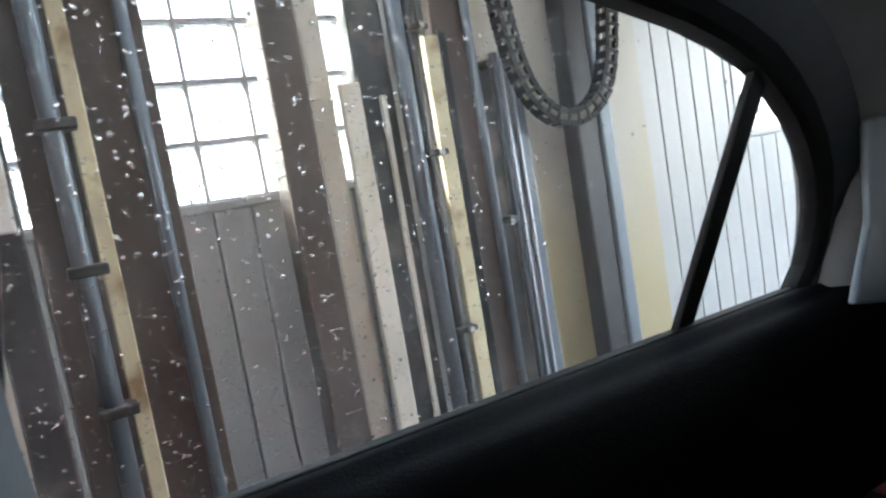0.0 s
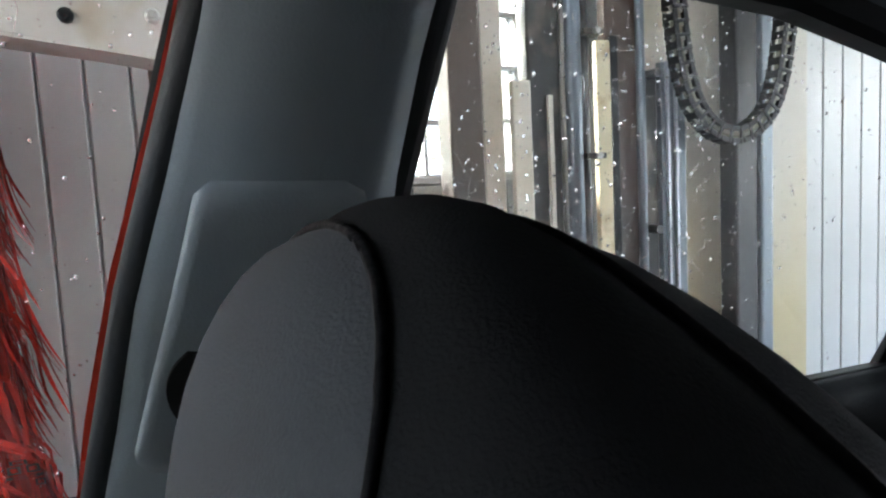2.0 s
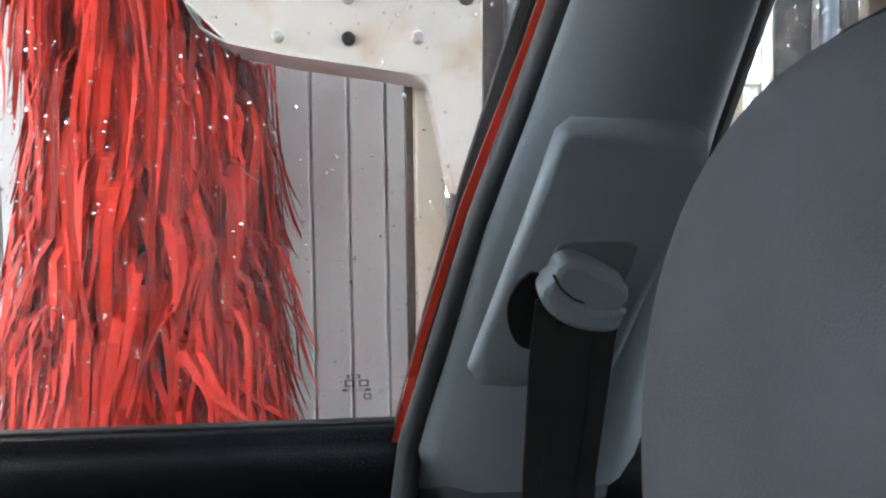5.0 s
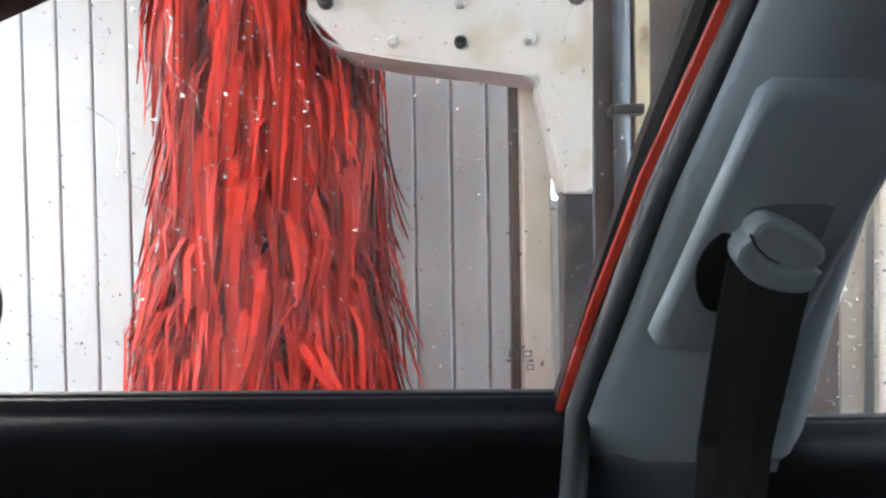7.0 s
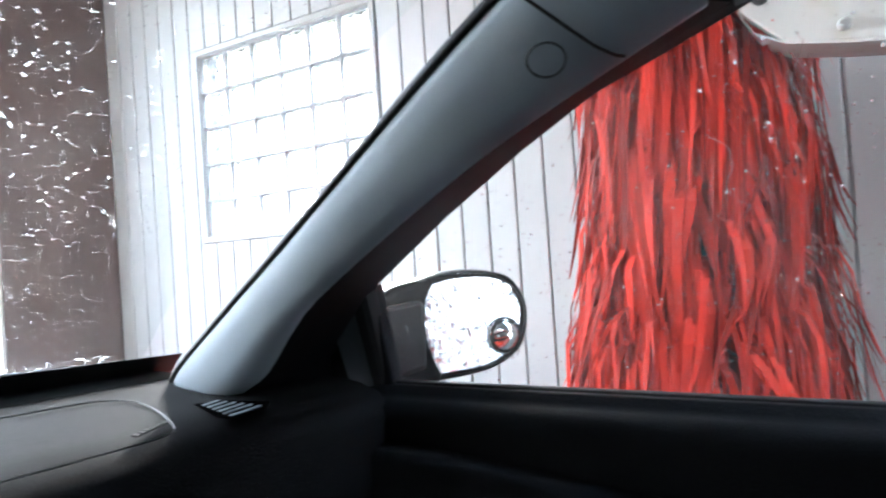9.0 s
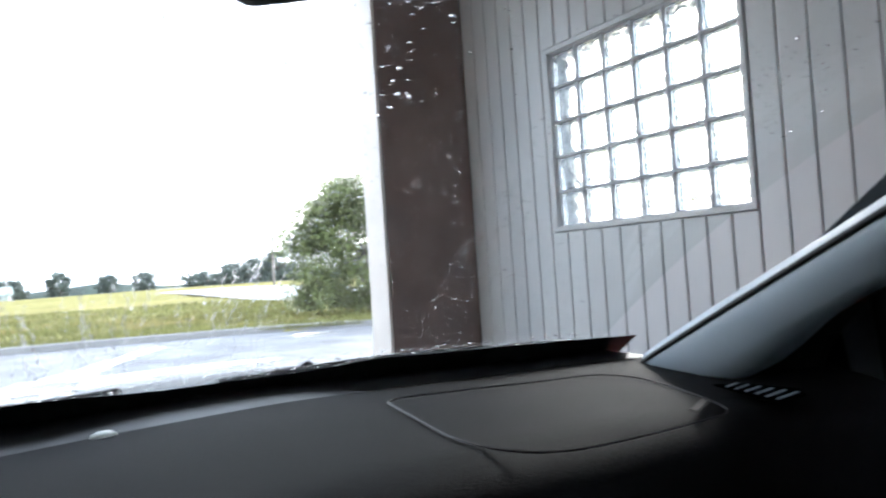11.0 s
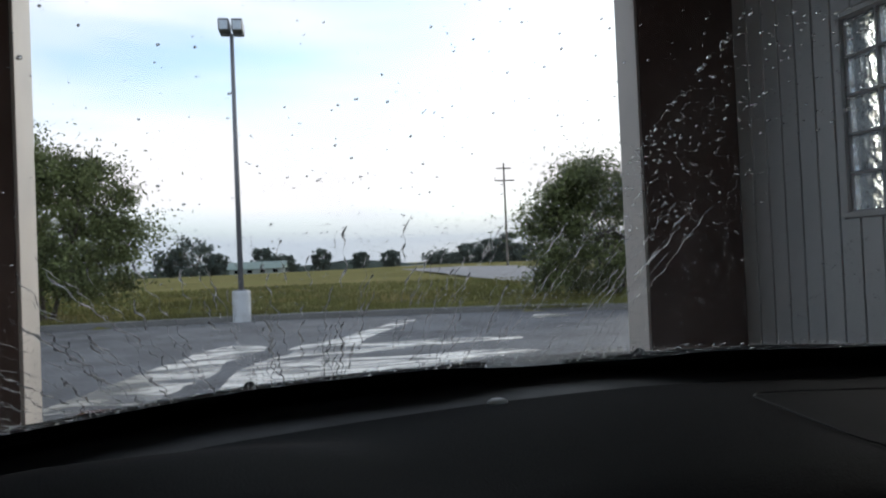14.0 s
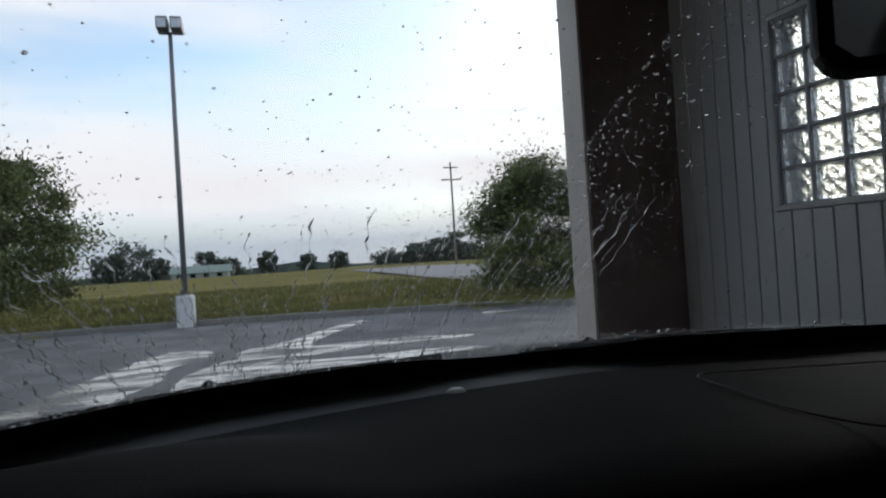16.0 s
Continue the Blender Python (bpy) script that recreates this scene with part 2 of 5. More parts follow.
M_KERB = mat("kerb_concrete", (0.17, 0.165, 0.155), 0.8, scale=2, fine=30, bump=0.4, spread=0.15)
M_GROUND = mat("grass_ground", (0.170, 0.158, 0.066), 0.9, scale=0.6, fine=9, bump=0.6, spread=0.4, stain=(0.265, 0.21, 0.10), stain_scale=0.35, stretch=(0.3, 1, 1), spec=0.0)
M_GRAVEL = mat("lane_gravel", (0.20, 0.195, 0.20), 0.9, scale=0.6, fine=8, bump=0.4, spread=0.15)
M_GRASS = mat("grass_blades", (0.150, 0.150, 0.05), 0.7, scale=0.5, fine=5, bump=0.0, spread=0.35, stain=(0.31, 0.245, 0.105), stain_scale=0.7, stretch=(0.35, 1, 1), spec=0.1)
M_LEAF = mat("leaf_green", (0.105, 0.122, 0.045), 0.6, scale=1.6, fine=8, bump=0.0, spread=0.6, spec=0.15)
M_FARLEAF = mat("far_leaf", (0.055, 0.07, 0.055), 0.8, scale=0.3, fine=2, bump=0.0, spread=0.35)
M_BARK = mat("bark", (0.09, 0.075, 0.06), 0.9, scale=8, fine=40, bump=0.6, spread=0.3)
M_PAINTCONC = mat("painted_concrete", (0.62, 0.63, 0.64), 0.7, scale=5, fine=40, bump=0.25, spread=0.08, stain=(0.45, 0.44, 0.42))
M_POLE = mat("galvanised_pole", (0.20, 0.20, 0.21), 0.5, 0.4, bump=0.1)
M_WOODPOLE = mat("weathered_pole", (0.16, 0.14, 0.12), 0.9, bump=0.3)


def bristle_mat():
    m = mat("red_bristles", (0.50, 0.027, 0.014), 0.55, scale=9, fine=30, bump=0.0, spread=0.30, stretch=(1, 1, 0.22), spec=0.1)
    n, l = m.node_tree.nodes, m.node_tree.links
    b = n["Principled BSDF"]
    src = b.inputs["Base Color"].links[0].from_socket
    geo, mr, mul = n.new("ShaderNodeNewGeometry"), n.new("ShaderNodeMapRange"), n.new("ShaderNodeVectorMath")
    mr.inputs["To Min"].default_value, mr.inputs["To Max"].default_value = 0.4, 1.3
    mul.operation = "SCALE"
    l.new(geo.outputs["Random Per Island"], mr.inputs["Value"])
    l.new(src, mul.inputs[0])
    l.new(mr.outputs["Result"], mul.inputs["Scale"])
    l.new(mul.outputs["Vector"], b.inputs["Base Color"])
    b.inputs["Subsurface Weight"].default_value = 0.0
    return m


def puddle_mat():
    """A thin, broken sheet of soapy water that lies on the asphalt."""
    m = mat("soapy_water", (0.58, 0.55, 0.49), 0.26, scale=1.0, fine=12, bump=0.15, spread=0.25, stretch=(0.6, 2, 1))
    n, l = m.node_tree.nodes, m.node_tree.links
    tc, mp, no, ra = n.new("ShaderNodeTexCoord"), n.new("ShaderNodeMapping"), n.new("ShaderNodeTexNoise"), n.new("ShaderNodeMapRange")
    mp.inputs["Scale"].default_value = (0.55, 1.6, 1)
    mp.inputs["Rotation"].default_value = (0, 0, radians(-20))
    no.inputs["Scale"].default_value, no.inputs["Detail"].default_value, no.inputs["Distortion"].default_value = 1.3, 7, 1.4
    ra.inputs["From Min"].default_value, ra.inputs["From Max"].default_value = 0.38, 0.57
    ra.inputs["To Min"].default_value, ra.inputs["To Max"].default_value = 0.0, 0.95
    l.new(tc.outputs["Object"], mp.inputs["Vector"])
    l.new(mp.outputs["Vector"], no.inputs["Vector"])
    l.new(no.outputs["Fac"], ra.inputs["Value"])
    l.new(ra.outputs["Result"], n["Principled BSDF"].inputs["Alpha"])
    return m


M_BRISTLE = bristle_mat()
M_PUDDLE = puddle_mat()


# ---- mesh helpers ----
def thing(name, at=(0, 0, 0), **tags):
    ob = new(name)
    ob.location = at
    return tagged(ob, **tags)


def part(name, bm, material, parent=None, label="", smooth=False, kind=""):
    me = bpy.data.meshes.new(name)
    bm.normal_update()
    bm.to_mesh(me)
    bm.free()
    if smooth:
        me.polygons.foreach_set("use_smooth", [True] * len(me.polygons))
    me.materials.append(material)
    ob = new(name, me)
    if parent:
        ob.parent = parent
        if parent.parent is None:
            ob.matrix_parent_inverse = Matrix.Translation(parent.location).inverted()
    return tagged(ob, label=label, kind=kind)


def shared(name, me, parent, m):
    ob = new(name, me)
    ob.parent = parent
    if parent.parent is None:
        ob.matrix_parent_inverse = Matrix.Translation(parent.location).inverted()
    ob.matrix_basis = m
    return ob


def add_box(bm, lo, hi, bevel=0.0, turn=None):
    lo, hi = Vector(lo), Vector(hi)
    c, s = (lo + hi) / 2, hi - lo
    m = Matrix.Translation(c) @ (turn or Matrix.Identity(4)) @ Matrix.Diagonal((*s, 1))
    made = bmesh.ops.create_cube(bm, size=1, matrix=m)["verts"]
    if bevel:
        edges = list({e for v in made for e in v.link_edges})
        bmesh.ops.bevel(bm, geom=edges, offset=bevel, segments=2, affect="EDGES", profile=0.5)
    return made


def box_bm(lo, hi, bevel=0.0):
    bm = bmesh.new()
    add_box(bm, lo, hi, bevel)
    return bm


def add_tube(bm, pts, radii, sides=8, cap=True):
    pts = [Vector(p) for p in pts]
    if not isinstance(radii, (list, tuple)):
        radii = [radii] * len(pts)
    rings, side = [], None
    for i, p in enumerate(pts):
        d = (pts[min(i + 1, len(pts) - 1)] - pts[max(i - 1, 0)]).normalized()
        ref = side if side else (Vector((0, 0, 1)) if abs(d.z) < 0.9 else Vector((1, 0, 0)))
        u = (ref - d * ref.dot(d)).normalized()
        side = u
        v = d.cross(u)
        rings.append([bm.verts.new(p + (u * math.cos(a) + v * math.sin(a)) * radii[i]) for a in (2 * math.pi * k / sides for k in range(sides))])
    for a, b in zip(rings, rings[1:]):
        for k in range(sides):
            bm.faces.new((a[k], a[(k + 1) % sides], b[(k + 1) % sides], b[k]))
    if cap:
        bm.faces.new(rings[0][::-1])
        bm.faces.new(rings[-1])


def tube_bm(pts, radii, sides=8):
    bm = bmesh.new()
    add_tube(bm, pts, radii, sides)
    return bm


def grid_bm(rows):
    """A sheet from rows of points."""
    bm = bmesh.new()
    vs = [[bm.verts.new(p) for p in r] for r in rows]
    for a, b in zip(vs, vs[1:]):
        for k in range(len(a) - 1):
            bm.faces.new((a[k], a[k + 1], b[k + 1], b[k]))
    return bm


def thicken(bm, vec):
    """Turns a sheet into a slab by pushing a copy of it along vec."""
    vec = Vector(vec)
    faces = list(bm.faces)
    made = bmesh.ops.extrude_face_region(bm, geom=faces)["geom"]
    bmesh.ops.translate(bm, verts=[g for g in made if isinstance(g, bmesh.types.BMVert)], vec=vec)
    bmesh.ops.recalc_face_normals(bm, faces=bm.faces)
    return bm


def prism_bm(outline, vec, bevel=0.0):
    """A flat outline pushed along vec."""
    bm = bmesh.new()
    bm.faces.new([bm.verts.new(p) for p in outline])
    thicken(bm, vec)
    if bevel:
        bmesh.ops.bevel(bm, geom=list(bm.edges), offset=bevel, segments=2, affect="EDGES", profile=0.5)
    return bm


def fill_bm(loops):
    """A flat sheet with holes: the first loop is the rim, the rest are holes."""
    bm = bmesh.new()
    edges = []
    for loop in loops:
        vs = [bm.verts.new(p) for p in loop]
        edges += [bm.edges.new((vs[k], vs[(k + 1) % len(vs)])) for k in range(len(vs))]
    bmesh.ops.triangle_fill(bm, edges=edges, use_beauty=True, use_dissolve=False)
    return bm


def smooth_line(pts, n=6):
    """Catmull-Rom through the points."""
    pts = [Vector(p) for p in pts]
    res = []
    for i in range(len(pts) - 1):
        p0, p1, p2, p3 = pts[max(i - 1, 0)], pts[i], pts[i + 1], pts[min(i + 2, len(pts) - 1)]
        for k in range(n):
            t = k / n
            res.append(0.5 * ((2 * p1) + (p2 - p0) * t + (2 * p0 - 5 * p1 + 4 * p2 - p3) * t * t + (3 * p1 - p0 - 3 * p2 + p3) * t ** 3))
    res.append(pts[-1])
    return res


# ---- the wash bay ----
WX, WL, Y0, Y1, H = 2.52, -2.45, -6.5, 4.3, 3.6
SILL, HEAD = 1.33, 1.33 + 5 * 0.2032 + 0.02
WINDOWS = [(2.19, 3.425), (-1.40, -0.165), (-4.905, -3.67)]
OPEN_L, OPEN_R = -1.76, 1.83


def drop(a):
    """The windows behind the gantry sit a little lower."""
    return 0.17 if a < -3 else 0.10 if a < 0 else 0.0


def wall_with_windows(name, x, thick, spans, label):
    bm = bmesh.new()
    lo_x, hi_x = min(x, x + thick), max(x, x + thick)
    ys = sorted({Y0, Y1, *[v for s in spans for v in s]})
    for a, b in zip(ys, ys[1:]):
        if (a, b) in spans:
            add_box(bm, (lo_x, a, 0), (hi_x, b, SILL - drop(a)))
            add_box(bm, (lo_x, a, HEAD - drop(a)), (hi_x, b, H))
        else:
            add_box(bm, (lo_x, a, 0), (hi_x, b, H))
    return tagged(part(name, bm, M_GROOVE), label, "wall", kind="structure")


wall_east = wall_with_windows("wall_east", WX + 0.02, 0.22, sorted(WINDOWS), "bay side wall clad in white vertical panels with glass-block windows")
wall_west = wall_with_windows("wall_west", WL - 0.02, -0.22, [], "bay side wall clad in white vertical panels")


def end_wall(name, y, thick, head, label):
    bm = bmesh.new()
    y2 = y + thick
    a, b = min(y, y2), max(y, y2)
    add_box(bm, (WL - 0.24, a, 0), (OPEN_L, b, H))
    add_box(bm, (OPEN_R, a, 0), (WX + 0.24, b, H))
    add_box(bm, (OPEN_L, a, head), (OPEN_R, b, H))
    return tagged(part(name, bm, M_ENDWALL), label, "wall", kind="structure")


end_wall("wall_north", Y1, 0.2, 3.1, "dark brown end wall around the open exit doorway")
end_wall("wall_south", Y0, -0.2, 2.45, "dark brown end wall around the open entrance doorway")
for nm, x0, x1 in (("trim", OPEN_L, OPEN_L + 0.02), ("trim", OPEN_R - 0.02, OPEN_R)):
    for ya, yb, top in ((Y1 + 0.005, Y1 + 0.26, 3.08), (Y0 - 0.26, Y0 - 0.005, 2.43)):
        tagged(part(nm, box_bm((x0, ya, 0), (x1, yb, top), 0.004), M_JAMB), "pale painted jamb of the open doorway", "door jamb", kind="structure")
tagged(part("floor", box_bm((WL - 0.24, Y0, -0.2), (WX + 0.24, Y1, 0)), M_CONCRETE), "wet grey concrete floor of the wash bay", "floor", kind="structure")
# ceiling pierced by two long roof lights, added unseen to even the light
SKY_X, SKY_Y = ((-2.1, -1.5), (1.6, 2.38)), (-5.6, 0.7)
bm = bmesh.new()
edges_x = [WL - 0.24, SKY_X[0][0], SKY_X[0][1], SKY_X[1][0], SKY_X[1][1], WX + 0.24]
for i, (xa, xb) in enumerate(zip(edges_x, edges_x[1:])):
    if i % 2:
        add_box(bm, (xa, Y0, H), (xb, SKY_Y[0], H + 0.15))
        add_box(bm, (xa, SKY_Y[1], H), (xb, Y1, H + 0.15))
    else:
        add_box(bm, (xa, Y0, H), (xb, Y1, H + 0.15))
tagged(part("ceiling", bm, M_CEIL), "plain grey steel bay ceiling, unseen, with two long added roof lights", "ceiling", kind="structure")
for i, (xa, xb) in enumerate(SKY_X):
    light = thing("window_%d" % (i + 4), ((xa + xb) / 2, sum(SKY_Y) / 2, H + 0.15), label="long flat glazed roof light, added unseen in the bay ceiling for even light", category="skylight", kind="structure")
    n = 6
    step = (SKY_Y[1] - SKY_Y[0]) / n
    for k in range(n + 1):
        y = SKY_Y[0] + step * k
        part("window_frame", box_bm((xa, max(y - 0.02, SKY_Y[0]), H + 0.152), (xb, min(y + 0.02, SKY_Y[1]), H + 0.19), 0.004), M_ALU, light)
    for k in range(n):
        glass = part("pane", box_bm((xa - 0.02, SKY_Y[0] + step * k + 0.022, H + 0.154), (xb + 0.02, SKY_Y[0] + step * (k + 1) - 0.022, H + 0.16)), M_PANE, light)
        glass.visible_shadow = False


# glass-block windows
def glass_window(index, a, b, x0=WX, sx=1):
    sill, head = SILL - drop(a), HEAD - drop(a)
    win = thing("window_%d" % index, (x0 + sx * 0.1, (a + b) / 2, sill), label="glass-block window six blocks wide and five high, backlit by daylight", category="window", kind="structure")

    def slab(bm, d0, d1, ya, yb, za, zb, bevel=0.0):
        xs_ = sorted((x0 + sx * d0, x0 + sx * d1))
        add_box(bm, (xs_[0], ya, za), (xs_[1], yb, zb), bevel)

    bm = bmesh.new()
    n, rows = 6, 5
    w, h = (b - a) / n, (head - sill) / rows
    for k in range(n + 1):
        y = a + w * k
        slab(bm, 0.012, 0.11, max(y - 0.007, a), min(y + 0.007, b), sill, head)
    for k in range(rows + 1):
        z = sill + h * k
        slab(bm, 0.01, 0.108, a, b, max(z - 0.007, sill), min(z + 0.007, head))
    part("mortar", bm, M_MORTAR, win, "grey mortar joints")
    bm = bmesh.new()
    for ya, yb, za, zb in ((a - 0.03, b + 0.03, sill - 0.03, sill), (a - 0.03, b + 0.03, head, head + 0.03), (a - 0.03, a, sill, head), (b, b + 0.03, sill, head)):
        slab(bm, -0.012, 0.02, ya, yb, za, zb, 0.004)
    part("window_frame", bm, M_PANEL, win, "white edge trim")
    bm = bmesh.new()
    add_box(bm, (-0.04, -w / 2 + 0.008, -h / 2 + 0.008), (0.04, w / 2 - 0.008, h / 2 - 0.008), 0.012)
    me = bpy.data.meshes.new("glass_block")
    bm.to_mesh(me)
    bm.free()
    me.materials.append(M_BLOCK)
    for i in range(n):
        for j in range(rows):
            ob = shared("glass_block", me, win, Matrix.Translation((x0 + sx * 0.062, a + w * (i + 0.5), sill + h * (j + 0.5))) @ pose(0, 0, 0, 180 * ((i + j) % 2), 0, 0))
            ob.visible_shadow = False
    return win


for k, (a, b) in enumerate(WINDOWS):
    glass_window(k + 1, a, b)


# ---- outdoors ----
# the lot and the field lie turned a little against the bay
OUT = Matrix.Translation((-0.43, 0.44, 0)) @ pose(0, 0, 0, 0, 0, -2.651) @ Matrix.Translation((0.241, -0.348, 0))
KERB_LINE = smooth_line([OUT @ Vector(p) for p in [(-60, 17.5, 0), (-20, 17.0, 0), (-6.0, 16.17, 0), (-3.5, 16.07, 0), (-1.05, 15.83, 0), (1.43, 15.25, 0), (3.82, 14.53, 0), (5.9, 13.3, 0), (9.0, 10.7, 0), (14, 5, 0), (18, -6, 0)]], 5)


def ground_height(x, y):
    d = math.hypot(x, y)
    return 0.1 + 0.9 * noise.noise((x * 0.02, y * 0.02, 0.3)) * min(max(d - 30, 0) / 80, 1.0)


def kerb_y(x):
    for a, b in zip(KERB_LINE, KERB_LINE[1:]):
        if a.x <= x <= b.x:
            return a.y + (b.y - a.y) * (x - a.x) / max(b.x - a.x, 1e-6)
    return -99.0 if x > 0 else 17.0


def field_z(x, y, r):
    if y < kerb_y(x) and x > -58:
        return -0.5
    return 0.06 if r < 25 else ground_height(x, y) - 0.03


bm = bmesh.new()
radii = [8, 11, 12, 13, 14, 15, 16, 17, 18, 19, 20, 22, 25, 28, 34, 40, 60, 90, 140, 220, 400, 900, 2000, 4500]
SEG = 120
rings = []
for r in radii:
    ring = [(r * math.cos(a), r * math.sin(a)) for a in (2 * math.pi * k / SEG for k in range(SEG))]
    rings.append([bm.verts.new((x, y, field_z(x, y, r))) for x, y in ring])
mid = bm.verts.new((0, 0, -0.5))
for k in range(SEG):
    bm.faces.new((mid, rings[0][k], rings[0][(k + 1) % SEG]))
for a, b in zip(rings, rings[1:]):
    for k in range(SEG):
        bm.faces.new((a[k], b[k], b[(k + 1) % SEG], a[(k + 1) % SEG]))
tagged(part("ground", bm, M_GROUND, smooth=True), "rough grass field, green and straw-coloured, reaching the horizon", "ground", kind="structure")
lot = [(p.x, p.y, 0.075) for p in KERB_LINE] + [(18, -60, 0.075), (-60, -60, 0.075)]
# the bay and the lot share one level, with the bay cut out of the lot
hole = [(WL - 0.24, Y0 - 0.2, 0.075), (WX + 0.24, Y0 - 0.2, 0.075), (WX + 0.24, Y1 + 0.2, 0.075), (WL - 0.24, Y1 + 0.2, 0.075)]
bm = fill_bm([lot, hole])
for v in bm.verts:
    v.co.z = 0.0
tagged(part("road", bm, M_ASPHALT), "grey damp asphalt lot outside the exit doorway", "asphalt", kind="structure")
for side, y in (("north", Y1), ("south", Y0 - 0.2)):
    tagged(part("pavement", box_bm((OPEN_L, y, -0.2), (OPEN_R, y + 0.2, 0.002)), M_CONCRETE), "concrete threshold in the doorway", "threshold", kind="structure")
rows = []
for i, p in enumerate(KERB_LINE):
    d = (KERB_LINE[min(i + 1, len(KERB_LINE) - 1)] - KERB_LINE[max(i - 1, 0)]).normalized()
    nrm = Vector((-d.y, d.x, 0))
    if nrm.y < 0:
        nrm = -nrm
    rows.append([p + Vector((0, 0, -0.02)), p + Vector((0, 0, 0.11)) + nrm * 0.012, p + Vector((0, 0, 0.13)) + nrm * 0.03, p + Vector((0, 0, 0.13)) + nrm * 0.16, p + Vector((0, 0, 0.02)) + nrm * 0.17])
tagged(part("kerb", grid_bm(rows), M_KERB), "low pale concrete kerb along the grass edge", "kerb", kind="structure")


def puddle(outline):
    bm = bmesh.new()
    pts = smooth_line([(x - 0.22, y, 0.006) for x, y in outline + outline[:1]], 5)[:-1]
    c = sum(pts, Vector()) / len(pts)
    vs = [bm.verts.new(p + Vector((noise.noise(p * 2.3), noise.noise(p * 2.3 + Vector((7, 0, 0))), 0)) * 0.09) for p in pts]
    edges = [bm.edges.new((vs[k], vs[(k + 1) % len(vs)])) for k in range(len(vs))]
    bmesh.ops.triangle_fill(bm, edges=edges, use_beauty=True)
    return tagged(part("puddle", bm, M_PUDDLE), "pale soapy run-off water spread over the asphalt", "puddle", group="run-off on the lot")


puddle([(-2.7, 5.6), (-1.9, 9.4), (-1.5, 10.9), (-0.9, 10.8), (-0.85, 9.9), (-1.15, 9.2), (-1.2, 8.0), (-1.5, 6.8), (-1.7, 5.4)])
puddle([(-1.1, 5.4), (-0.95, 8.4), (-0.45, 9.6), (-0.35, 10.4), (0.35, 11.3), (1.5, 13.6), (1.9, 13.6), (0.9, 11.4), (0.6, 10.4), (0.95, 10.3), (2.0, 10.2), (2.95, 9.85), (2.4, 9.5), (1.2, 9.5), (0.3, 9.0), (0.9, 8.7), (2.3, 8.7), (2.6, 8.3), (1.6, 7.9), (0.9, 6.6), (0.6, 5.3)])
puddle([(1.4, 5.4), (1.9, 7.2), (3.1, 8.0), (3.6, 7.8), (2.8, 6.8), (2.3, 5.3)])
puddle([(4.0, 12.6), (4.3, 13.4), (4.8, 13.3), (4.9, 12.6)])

# the pale lane that crosses the field
rows = []
for a, b in (((9.6, 13.5), (21, 16)), ((9.0, 20), (17.5, 26)), ((8.8, 35), (17, 42)), ((8.8, 53), (18, 60)), ((12, 100), (22, 110)), ((20, 170), (28, 178)), ((44, 330), (50, 335))):
    rows.append([(*p, ground_height(*p) + (0.0 if p[1] < 50 else 0.15)) for p in (a, b)])
lane = tagged(part("road", grid_bm(rows), M_GRAVEL), "pale gravel lane crossing the grass field", "lane", kind="structure")

# grass blades behind the kerb
random.seed(5)
verts, faces = [], []
for k in range(52000):
    u = random.random()
    x = random.uniform(-16, 13)
    base = 15.55
    # the kerb's line bends towards the building on one side
    ky = 16.2 - 0.09 * max(0.0, x + 6) if x < 1 else 15.45 - 0.30 * (x - 1) - 0.035 * (x - 1) ** 2
    y = ky + 0.2 + 24.0 * u ** 2.6
    hgt = random.uniform(0.06, 0.19) * (1 + 0.8 * noise.noise((x * 0.4, y * 0.25, 0)))
    a = random.uniform(0, 6.28)
    w = 0.010 + 0.03 * u
    dx, dy = math.cos(a) * w, math.sin(a) * w
    lx, ly = random.uniform(-0.06, 0.06), random.uniform(-0.06, 0.06)
    z = 0.06
    i = len(verts)
    verts += [(x - dx, y - dy, z), (x + dx, y + dy, z), (x + lx, y + ly, z + hgt)]
    faces.append((i, i + 1, i + 2))
me = bpy.data.meshes.new("grass")
me.from_pydata(verts, [], faces)
me.materials.append(M_GRASS)
tagged(new("grass", me), "uneven green and straw-coloured grass behind the kerb", "grass", kind="stuff")


